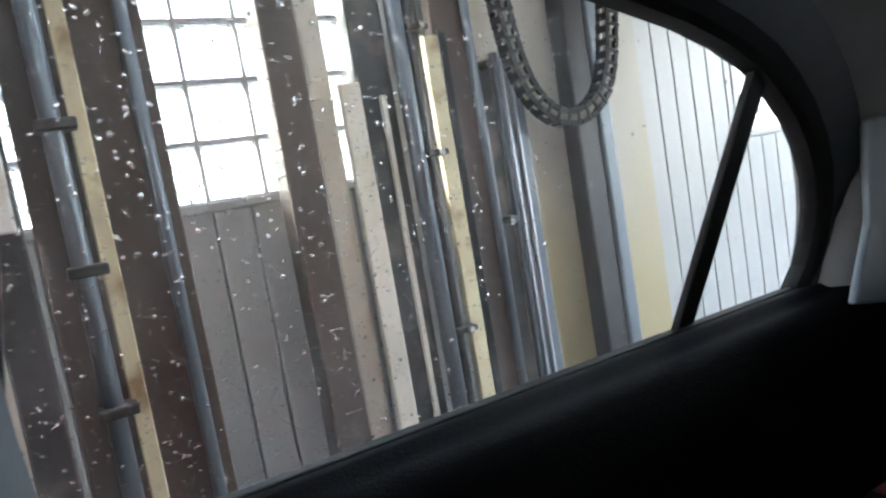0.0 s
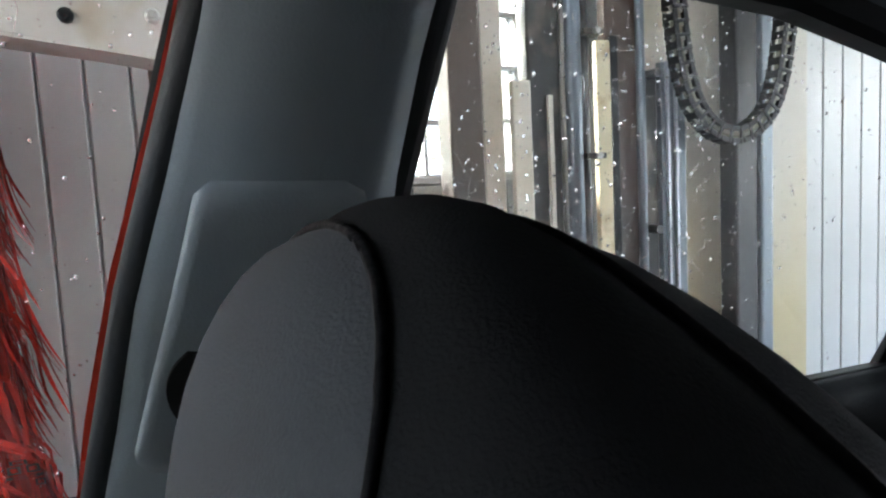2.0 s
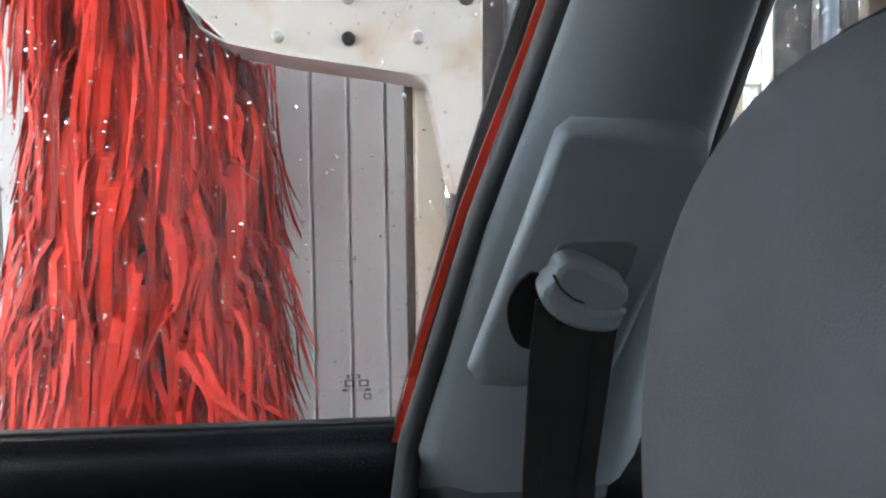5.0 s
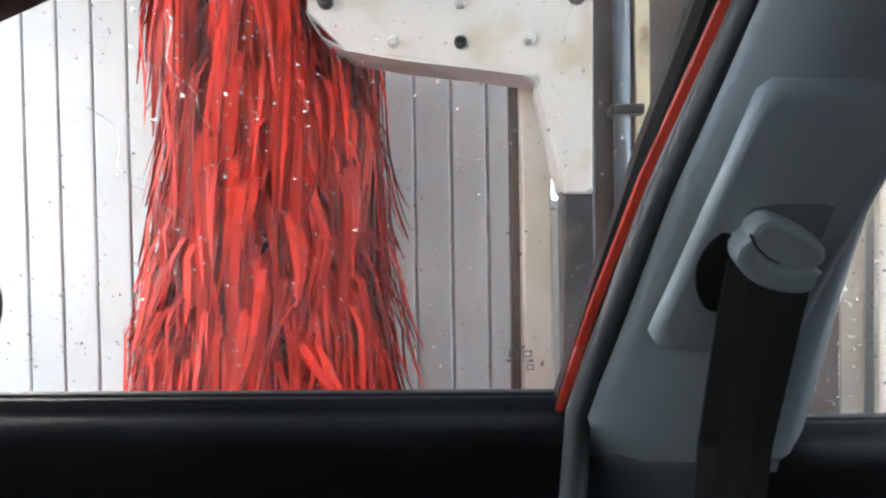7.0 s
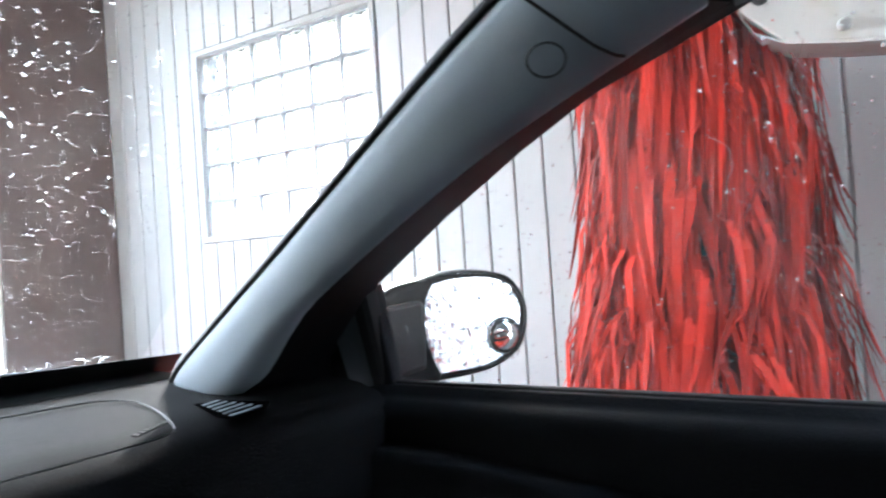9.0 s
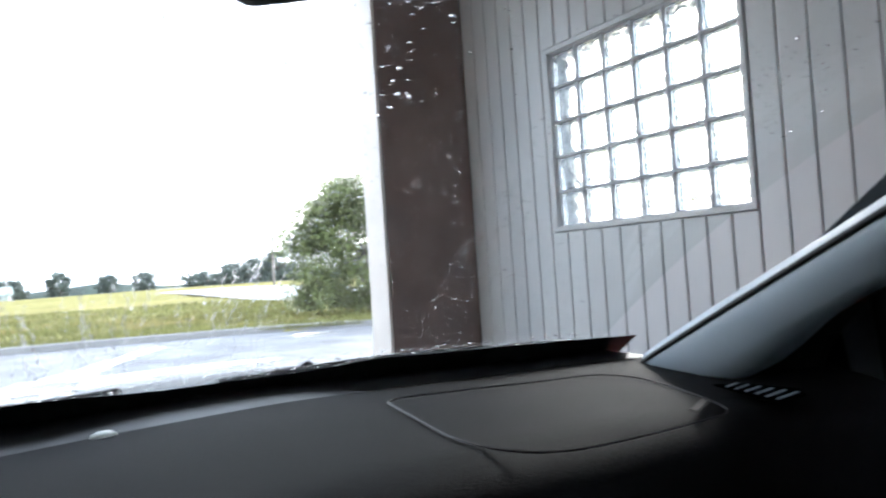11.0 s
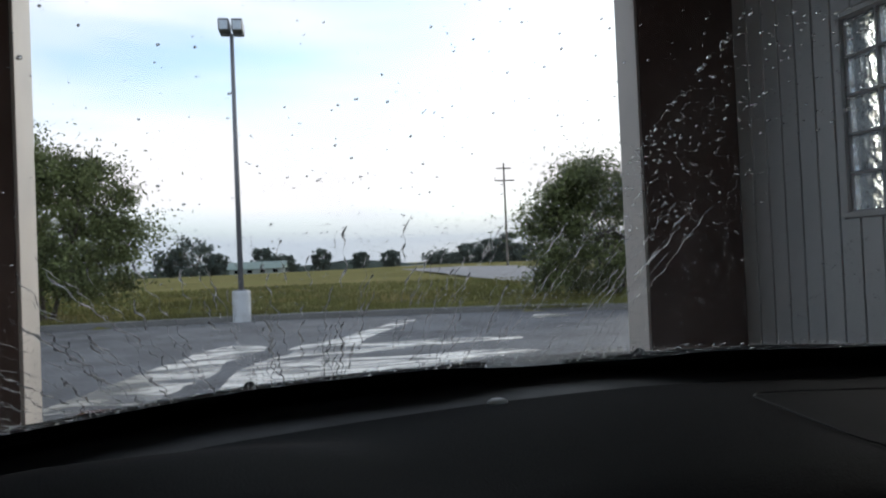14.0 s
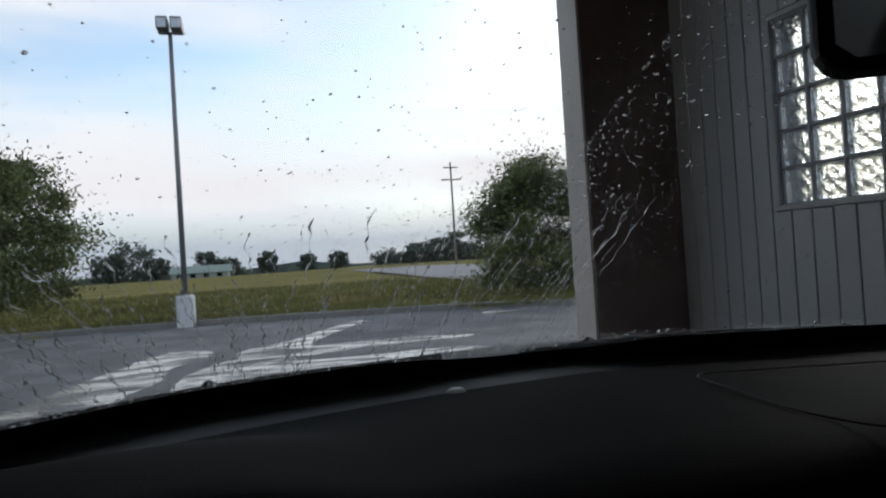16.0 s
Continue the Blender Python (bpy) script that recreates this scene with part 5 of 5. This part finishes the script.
# windscreen
def screen(u, v):
    """u runs across, v from the cowl to the roof."""
    xb = -0.84 + 1.47 * u
    base = Vector((xb, dash_edge(xb) + 0.10, dash_z(xb, 1.2) - 0.0))
    xt = -0.70 + 0.98 * u
    top = Vector((xt, 0.50 - 1.1 * xt * xt, 1.395 - 0.07 * (xt / 0.3) ** 2 if xt > 0 else 1.395 - 0.03 * (xt / 0.3) ** 2))
    p = base.lerp(top, v)
    p += Vector((0, 0.25, 0.93)) * 0.045 * math.sin(math.pi * v)
    return p


rows = [[screen(i / 24, j / 12) for i in range(25)] for j in range(13)]
ws = part("windscreen", grid_bm(rows), M_SCREEN, car, "wet windscreen", smooth=True)
ws.visible_shadow = False
def band_top(u):
    """The band is lowest beside the middle and rises where the wiper rests on it."""
    return 0.06 - 0.026 * math.exp(-((u - 0.58) / 0.12) ** 4)


part("screen_band", grid_bm([[screen(1.04 * i / 30, -0.02 + (0.02 + band_top(1.04 * i / 30)) * v) + Vector((0, -0.002, -0.002)) for i in range(31)] for v in (0.0, 0.4, 0.7, 1.0)]), M_RUBBER, car, "black printed band along the windscreen's foot", smooth=True)
hb = part("header", grid_bm([[screen(0.5 + i / 40, 0.9) + Vector((0, 0, -0.004)) for i in range(10)], [screen(0.5 + i / 40, 0.95) + Vector((0, 0, -0.006)) for i in range(10)], [screen(0.5 + i / 40, 1.0) + Vector((0, -0.01, -0.008)) for i in range(10)]]), M_BLACK, car, "black shade band behind the mirror", smooth=True)
rows = []
for i in range(25):
    p = screen(i / 24, 1.0)
    q = Vector((max(-0.72, min(0.56, p.x * 1.15)), 0.41, 1.4125 - 0.06 * abs(p.x * 1.15 / 0.56) ** 3))
    rows.append([p + Vector((0, 0.012, -0.004)), p + Vector((0, -0.02, 0.0)), p.lerp(q, 0.6) + Vector((0, 0, -0.004)), q])
part("header_lining", grid_bm(rows), M_HEADLINER, car, "grey cloth lining over the windscreen", smooth=True)
mx, my = Vector((0.72, -0.69, 0)).normalized(), Vector((0.69, 0.72, 0)).normalized()
mo = Vector((-0.200, 0.654, 1.226))
shape = [(0.0, 0.008), (0.008, 0.0), (0.12, -0.004), (0.232, 0.0), (0.24, 0.01), (0.24, 0.058), (0.228, 0.068), (0.012, 0.068), (0.0, 0.056)]
rv = part("rear_view_mirror", prism_bm([mo + mx * a + Vector((0, 0, b)) for a, b in shape], my * 0.03, 0.006), M_BLACK, car, "black rear-view mirror housing")
part("mirror_glass", prism_bm([mo + mx * (0.008 + a * 0.93) + Vector((0, 0, 0.004 + b * 0.88)) - my * 0.001 for a, b in shape], my * 0.001), M_MIRROR, rv, "mirror glass")
part("stalk", tube_bm([mo + mx * 0.12 + my * 0.025 + Vector((0, 0, 0.05)), mo + mx * 0.11 + my * 0.06 + Vector((0, 0, 0.085))], 0.012, 8), M_BLACK, rv)

# door mirror
mc = Vector((0.945, 0.862, 1.012))
yaw = math.atan2(0.12, 0.195)
mu = Vector((math.cos(-yaw), math.sin(-yaw), 0))
mz = Vector((0, 0, 1))
mn = mu.cross(mz)
shape = [(-0.105, 0.045), (-0.09, 0.075), (-0.03, 0.088), (0.04, 0.086), (0.09, 0.07), (0.115, 0.03), (0.115, -0.015), (0.095, -0.055), (0.04, -0.08), (-0.04, -0.086), (-0.09, -0.08), (-0.105, -0.04)]
loop = [p for p in smooth_line([(*s, 0) for s in shape + shape[:1]], 4)][:-1]
M_WETBLACK = mat("wet_black_plastic", (0.0025, 0.0027, 0.0031), 0.3, bump=0.3, fine=120, spec=0.2, tint=0.3)
mirror = part("door_mirror", bmesh.new(), M_WETBLACK, car, "wet black door mirror housing")
bm = bmesh.new()
levels = [(0.95, -0.003), (1.0, -0.004), (1.04, 0.006), (1.06, 0.03), (1.0, 0.07), (0.8, 0.1), (0.4, 0.118)]
if mn.y < 0:
    mn = -mn
rings = [[bm.verts.new(mc + mu * p.x * s + mz * p.y * s + mn * d) for p in loop] for s, d in levels]
n = len(loop)
for a, b in zip(rings, rings[1:]):
    for k in range(n):
        bm.faces.new((a[k], a[(k + 1) % n], b[(k + 1) % n], b[k]))
bm.faces.new(rings[-1])
bmesh.ops.recalc_face_normals(bm, faces=bm.faces)
bm.to_mesh(mirror.data)
bm.free()
mirror.data.polygons.foreach_set("use_smooth", [True] * len(mirror.data.polygons))
bm = bmesh.new()
bm.faces.new([bm.verts.new(mc + mu * (p.x * 0.9 + 0.004) + mz * p.y * 0.9 + mn * 0.004) for p in loop])
bmesh.ops.recalc_face_normals(bm, faces=bm.faces)
part("mirror_glass", bm, M_WETMIRROR, mirror, "wet mirror glass")
bm = bmesh.new()
bmesh.ops.create_uvsphere(bm, u_segments=20, v_segments=10, radius=0.031, matrix=Matrix.Translation(mc + mu * 0.072 + mz * -0.028 + mn * 0.012))
part("blind_spot_mirror", bm, M_MIRROR, mirror, "small round convex mirror", smooth=True)
bm = bmesh.new()
add_tube(bm, [mc + mu * 0.072 + mz * -0.028 + mn * -0.001 + (mu * math.cos(a) + mz * math.sin(a)) * 0.031 for a in (6.283 * k / 20 for k in range(21))], 0.002, 6, cap=False)
part("blind_spot_rim", bm, M_RUBBER, mirror)
lobe = smooth_line([(x, z, 0) for x, z in ((-0.056, 0.082), (-0.11, 0.080), (-0.155, 0.066), (-0.172, 0.02), (-0.170, -0.06), (-0.14, -0.088), (-0.06, -0.090), (-0.072, -0.05), (-0.082, 0.0), (-0.078, 0.05), (-0.056, 0.082))], 3)[:-1]
part("mirror_foot", prism_bm([mc + mu * p.x + mz * p.y + mn * -0.006 for p in lobe], mn * 0.07, 0.006), M_WETBLACK, mirror, "wet black inner end of the mirror housing")
part("mirror_arm", prism_bm([(0.70, 0.90, 1.06), (0.70, 1.02, 1.02), (0.70, 1.04, 0.95), (0.70, 0.90, 0.94)], (0.17, 0.0, 0.005), 0.01), M_RUBBER, mirror)

# passenger seat
def cushion(name, rings_, material, parent, label=""):
    """A padded body from stacked oval rings: centre, half width, half depth."""
    bm = bmesh.new()
    prev = None
    for c, a, b, e in rings_:
        c = Vector(c)
        ring = []
        for k in range(28):
            t = 6.283 * k / 28
            ct, st = math.cos(t), math.sin(t)
            ring.append(bm.verts.new(c + Vector((a * abs(ct) ** e * (1 if ct > 0 else -1), b * abs(st) ** e * (1 if st > 0 else -1), 0))))
        if prev:
            for k in range(28):
                bm.faces.new((prev[k], prev[(k + 1) % 28], ring[(k + 1) % 28], ring[k]))
        else:
            bm.faces.new(ring[::-1])
        prev = ring
    bm.faces.new(prev)
    bmesh.ops.recalc_face_normals(bm, faces=bm.faces)
    return part(name, bm, material, parent, label, smooth=True)


seat = part("passenger_seat", bmesh.new(), M_FABRIC, car, "dark grey cloth passenger seat")
sb = cushion("backrest", [((0.31, -0.10, 0.45), 0.24, 0.08, 0.6), ((0.31, -0.14, 0.6), 0.25, 0.085, 0.6), ((0.31, -0.20, 0.8), 0.22, 0.075, 0.6), ((0.31, -0.23, 0.90), 0.19, 0.065, 0.65), ((0.31, -0.235, 0.95), 0.14, 0.05, 0.7)], M_FABRIC, seat)


def front_seam(z):
    return -0.122 + 0.36 * max(0.0, min(0.035, 1.2 - z)) - 0.18 * max(0.0, 1.165 - z)


def rear_seam(z):
    return -0.155 - 0.55 * max(0.0, min(0.08, 1.199 - z))


def ease(v, a, b):
    t = max(0.0, min(1.0, (v - a) / (b - a)))
    return t * t * (3 - 2 * t)


def padded(name, lo, hi, material, parent, label):
    """One cloth piece of the rounded headrest, between two seams."""
    bm = bmesh.new()
    bmesh.ops.create_uvsphere(bm, u_segments=56, v_segments=48, radius=1)
    tilt = Matrix.Translation((0.244, -0.2175, 0.9183)) @ pose(0, 0, 0, 0, 0, 11.4) @ pose(0, 0, 0, -18.1, 0, 0) @ pose(0, 0, 0, 0, -0.6, 0)
    for v in bm.verts:
        v.co *= 1.0 / sum(abs(t) ** 2.06 for t in v.co) ** (1 / 2.06)
        v.co = tilt @ Vector((v.co.x * 0.1626, v.co.y * 0.0951, v.co.z * 0.298))
        # the top corner beside the driver is fuller at the front
        k = ease(v.co.y, -0.165, -0.11) * ease(v.co.z, 1.09, 1.18) * ease(v.co.x, 0.255, 0.195)
        v.co += Vector((-0.018, 0.0, 0.003)) * k
    rim_ = []
    for seam, inner in ((lo, True), (hi, False)):
        if seam is None:
            continue
        for v in bm.verts:
            v.co.y -= seam(v.co.z)
        cuts = bmesh.ops.bisect_plane(bm, geom=list(bm.verts) + list(bm.edges) + list(bm.faces), plane_co=(0, 0, 0), plane_no=(0, 1, 0), clear_inner=inner, clear_outer=not inner)
        for v in bm.verts:
            v.co.y += seam(v.co.z)
        rim_.append([e.verts[0].co.copy() for e in cuts["geom_cut"] if isinstance(e, bmesh.types.BMEdge)])
    # the cloth is drawn in a little at each seam
    for v in bm.verts:
        for seam in (lo, hi):
            if seam is not None:
                k = math.exp(-((v.co.y - seam(v.co.z)) / 0.006) ** 2)
                v.co += (Vector((0.25, v.co.y, 1.0)) - v.co).normalized() * 0.0022 * k
    return part(name, bm, material, parent, label, smooth=True), rim_


head, rims = padded("headrest", rear_seam, front_seam, M_SIDECLOTH, seat, "rounded headrest with dark side cloth")
padded("front_pad", front_seam, None, M_FABRIC, head, "lighter grey front pad")
padded("rear_pad", None, rear_seam, M_FABRIC, head, "lighter grey rear pad")
for rim_pts in rims:
    mid_p = sum(rim_pts, Vector()) / len(rim_pts)
    rim_pts.sort(key=lambda p: math.atan2(p.x - mid_p.x, p.z - mid_p.z))
    part("seam", tube_bm([p + (mid_p - p).normalized() * 0.0015 for p in rim_pts if p.z > 0.95], 0.001, 6), M_BLACK, head, "dark piped seam", smooth=True)
for dx in (-0.06, 0.06):
    part("post", tube_bm([(0.30 + dx, -0.2, 0.93), (0.30 + dx, -0.19, 1.0)], 0.006, 8), M_STEEL, seat, smooth=True)
cushion("cushion", [((0.37, 0.2, 0.40), 0.26, 0.26, 0.5), ((0.37, 0.2, 0.5), 0.26, 0.27, 0.5), ((0.37, 0.2, 0.55), 0.22, 0.22, 0.6)], M_FABRIC, seat)
seat2 = part("rear_bench", box_bm((-0.66, -1.35, 0.30), (0.62, -0.95, 0.58), 0.05), M_FABRIC, car, "dark grey rear bench")
part("bench_back", box_bm((-0.66, -1.50, 0.5), (0.62, -1.36, 0.98), 0.05), M_FABRIC, seat2)


# ---- water on the glass ----
def drops(name, place, count, size, seed, parent, label, stretch=1.0):
    """Small flattened beads on a pane."""
    random.seed(seed)
    ico = bmesh.new()
    bmesh.ops.create_icosphere(ico, subdivisions=1, radius=1)
    base = [v.co.copy() for v in ico.verts]
    tri = [[v.index for v in f.verts] for f in ico.faces]
    ico.free()
    verts, faces = [], []
    for k in range(count):
        p, nrm, down = place(random.random(), random.random())
        if p is None:
            continue
        s = size * min(2.2, random.lognormvariate(-0.35, 0.6))
        t = nrm.cross(down).normalized()
        d = t.cross(nrm).normalized()
        e = stretch * random.uniform(0.8, 1.5)
        i = len(verts)
        for v in base:
            verts.append(tuple(p + t * v.x * s + d * v.y * s * e + nrm * v.z * s * 0.45))
        faces += [(i + a, i + b, i + c) for a, b, c in tri]
    me = bpy.data.meshes.new(name)
    me.from_pydata(verts, [], faces)
    me.polygons.foreach_set("use_smooth", [True] * len(me.polygons))
    me.materials.append(M_WATER)
    ob = new(name, me)
    ob.parent = parent
    ob.visible_shadow = False
    return tagged(ob, label, kind="stuff")


def inside(loop, y, z):
    c = False
    n = len(loop)
    for i in range(n):
        (y1, z1), (y2, z2) = loop[i - 1], loop[i]
        if (z1 > z) != (z2 > z) and y < (y2 - y1) * (z - z1) / (z2 - z1) + y1:
            c = not c
    return c


def on_pane(loop, bias=0.0):
    ys, zs = [p[0] for p in loop], [p[1] for p in loop]

    def f(u, v):
        y, z = min(ys) + (max(ys) - min(ys)) * u, min(zs) + (max(zs) - min(zs)) * v
        if not inside(loop, y, z):
            return None, None, None
        if bias and random.random() < bias * max(0.0, min(1.0, (-y - 0.55) / 0.3)):
            return None, None, None
        return Vector((gx(z) + 0.006, y, z)), Vector((1, 0, 0.42)).normalized(), Vector((0, 0.1, -1))
    return f


def on_screen(u, v):
    u, v = 0.03 + 0.94 * u, 0.05 + 0.85 * v
    p = screen(u, v)
    du, dv = screen(u + 0.01, v) - p, screen(u, v + 0.01) - p
    nrm = du.cross(dv).normalized()
    return p + nrm * 0.001, nrm, -dv


drops("water_drops", on_pane(FRONT_WIN), 4200, 0.00072, 31, front_pane, "scattered clear water beads")
drops("water_drops", on_pane(REAR_WIN, 0.97), 9500, 0.00082, 32, rear_pane, "dense clear water beads")
drops("water_drops", on_screen, 9500, 0.0005, 33, ws, "clear water beads on the windscreen")
drops("water_drops", lambda u, v: on_screen(0.50 + 0.17 * u * u, 0.38 + 0.5 * v), 1500, 0.0008, 35, ws, "dense water beads on the windscreen")
drops("water_drops", lambda u, v: on_screen(0.78 + 0.22 * u, 0.02 + 0.98 * v), 3600, 0.00055, 38, ws, "dense water beads on the windscreen", 1.3)
drops("water_drops", lambda u, v: on_screen(0.70 * u, 0.02 + 0.48 * v * v), 13000, 0.00042, 40, ws, "fine mist of water beads low on the windscreen")
drops("water_drops", lambda u, v: on_screen(u, 0.075 * v - 0.035), 1900, 0.0014, 36, ws, "water beads along the windscreen's foot")


def run_mat():
    """Cloudy running water: clear, with a little scattered light."""
    m = glass_mat("running_water", (1, 1, 1), 0.12, 1.33)
    n, l = m.node_tree.nodes, m.node_tree.links
    mix, tl = n.new("ShaderNodeMixShader"), n.new("ShaderNodeBsdfTranslucent")
    tl.inputs["Color"].default_value = (0.95, 0.95, 0.95, 1)
    mix.inputs["Fac"].default_value = 0.25
    l.new(n["Principled BSDF"].outputs["BSDF"], mix.inputs[1])
    l.new(tl.outputs["BSDF"], mix.inputs[2])
    l.new(mix.outputs["Shader"], n["Material Output"].inputs["Surface"])
    return m


def streaks(count, seed, material):
    """Runs of water that waver and draw together towards the middle of the screen's foot."""
    random.seed(seed)
    bm = bmesh.new()
    for k in range(count):
        u, v = random.uniform(0.0, 0.62), random.uniform(0.06, 0.5)
        ln = random.uniform(0.06, 0.34)
        thick = random.choice((0.00022, 0.0003, 0.0004, 0.00055)) * (1.0 if u < 0.5 else 0.85)
        pts, wob, side, left = [], 0.0, 1, 2
        turn = random.uniform(-0.05, 0.05)
        for s in range(int(ln * 110)):
            f = s / 110
            left -= 1
            if left <= 0:
                side, left = -side, random.choice((1, 2, 2, 3, 4))
            wob = 0.85 * wob + side * random.uniform(0.0003, 0.0017)
            uu = u + (turn - 0.12 * (u - 0.36)) * f + wob
            vv = v - f
            if vv < -0.02:
                break
            if not 0.0 < uu < 1.0:
                continue
            p, nrm, _ = on_screen(uu, vv)
            pts.append(p)
        if len(pts) > 8:
            add_tube(bm, pts, [thick * random.choice((0.25, 0.25, 0.6, 0.9, 1.4, 2.0)) for _ in pts], 5)
    ob = part("water_streak", bm, material, ws, "thin wavering runs of water", smooth=True, kind="stuff")
    ob.visible_shadow = False
    return ob


M_RUN = run_mat()
streaks(240, 44, M_RUN)


def pane_runs(loop, place, count, seed, parent, slant):
    """Short crooked runs of water on a side pane."""
    random.seed(seed)
    bm = bmesh.new()
    for k in range(count):
        u, v = random.random(), random.uniform(0.15, 0.95)
        ln, side_, pts = random.uniform(0.02, 0.11), 0.0, []
        for q in range(int(ln / 0.004)):
            side_ = 0.8 * side_ + random.gauss(0, 0.0016)
            u += (side_ + slant * 0.002) / 0.9
            v -= 0.004 / 0.45
            p = place(u, v)[0]
            if p is None:
                break
            pts.append(p)
        if len(pts) > 5:
            w = random.uniform(0.0002, 0.00042)
            add_tube(bm, pts, [w * random.choice((0.5, 0.8, 1.0, 1.3)) * (1 - 0.6 * i / len(pts)) for i in range(len(pts))], 5)
    ob = part("water_streak", bm, M_WATER, parent, "short crooked runs of water", smooth=True, kind="stuff")
    ob.visible_shadow = False
    return ob


pane_runs(FRONT_WIN, on_pane(FRONT_WIN), 9, 51, front_pane, -0.2)
pane_runs(REAR_WIN, on_pane(REAR_WIN, 0.9), 34, 52, rear_pane, -0.6)
drops("water_drops", lambda u, v: (mc + mu * (0.2 * u - 0.1) + mz * (0.15 * v - 0.075) + mn * 0.002, -mn, Vector((0, 0, -1))), 520, 0.0014, 37, mirror, "water beads on the mirror glass")

# maker's marks on the door glass, as plain bars
bm = bmesh.new()
for yy, zz, w, h in ((0.036, 1.007, 0.012, 0.004), (0.040, 1.000, 0.009, 0.007), (0.027, 1.000, 0.009, 0.007), (0.034, 0.993, 0.026, 0.0025), (0.024, 0.986, 0.007, 0.006)):
    n0 = [Vector((gx(z) + 0.002, y, z)) for y, z in ((yy - w / 2, zz - h / 2), (yy + w / 2, zz - h / 2), (yy + w / 2, zz + h / 2), (yy - w / 2, zz + h / 2))]
    o = [bm.verts.new(p) for p in n0]
    i_ = [bm.verts.new(p.lerp(sum(n0, Vector()) / 4, 0.35)) for p in n0]
    for k in range(4):
        bm.faces.new((o[k], o[(k + 1) % 4], i_[(k + 1) % 4], i_[k]))
part("glass_marking", bm, mat("grey_marking", (0.12, 0.12, 0.12), 0.6), front_pane, "small grey printed marks")

# ---- wall panels, last ----
PITCH = 0.1335


def panel_mesh(h, name):
    bm = bmesh.new()
    add_box(bm, (-0.010, -PITCH / 2 + 0.004, 0), (0.012, PITCH / 2 - 0.004, h), 0.005)
    me = bpy.data.meshes.new(name)
    bm.to_mesh(me)
    bm.free()
    me.materials.append(M_PANEL)
    return me


full = panel_mesh(H - 0.01, "panel_full")
short = {d: (panel_mesh(SILL - d - 0.035, "panel_low"), panel_mesh(H - HEAD + d - 0.045, "panel_high")) for d in (0.0, 0.10, 0.17)}
y = Y1 - PITCH / 2 - 0.01
while y > Y0 + PITCH / 2:
    span = [s for s in WINDOWS if s[0] - 0.03 - PITCH / 2 < y < s[1] + 0.03 + PITCH / 2]
    if span:
        d = drop(span[0][0])
        low, high = short[d]
        shared("panel", low, wall_east, Matrix.Translation((WX + 0.005, y, 0)))
        shared("panel", high, wall_east, Matrix.Translation((WX + 0.005, y, HEAD - d + 0.035)))
        a, b = span[0][0] - 0.03, span[0][1] + 0.03
        for lo, hi in ((y - PITCH / 2 + 0.005, min(y + PITCH / 2 - 0.005, a)), (max(y - PITCH / 2 + 0.005, b), y + PITCH / 2 - 0.005)):
            if hi - lo > 0.01:
                part("panel", box_bm((WX - 0.005, lo, SILL - d - 0.036), (WX + 0.017, hi, HEAD - d + 0.036), 0.002), M_PANEL, wall_east)
    else:
        shared("panel", full, wall_east, Matrix.Translation((WX + 0.005, y, 0)))
    shared("panel", full, wall_west, Matrix.Translation((WL - 0.006, y, 0)))
    y -= PITCH
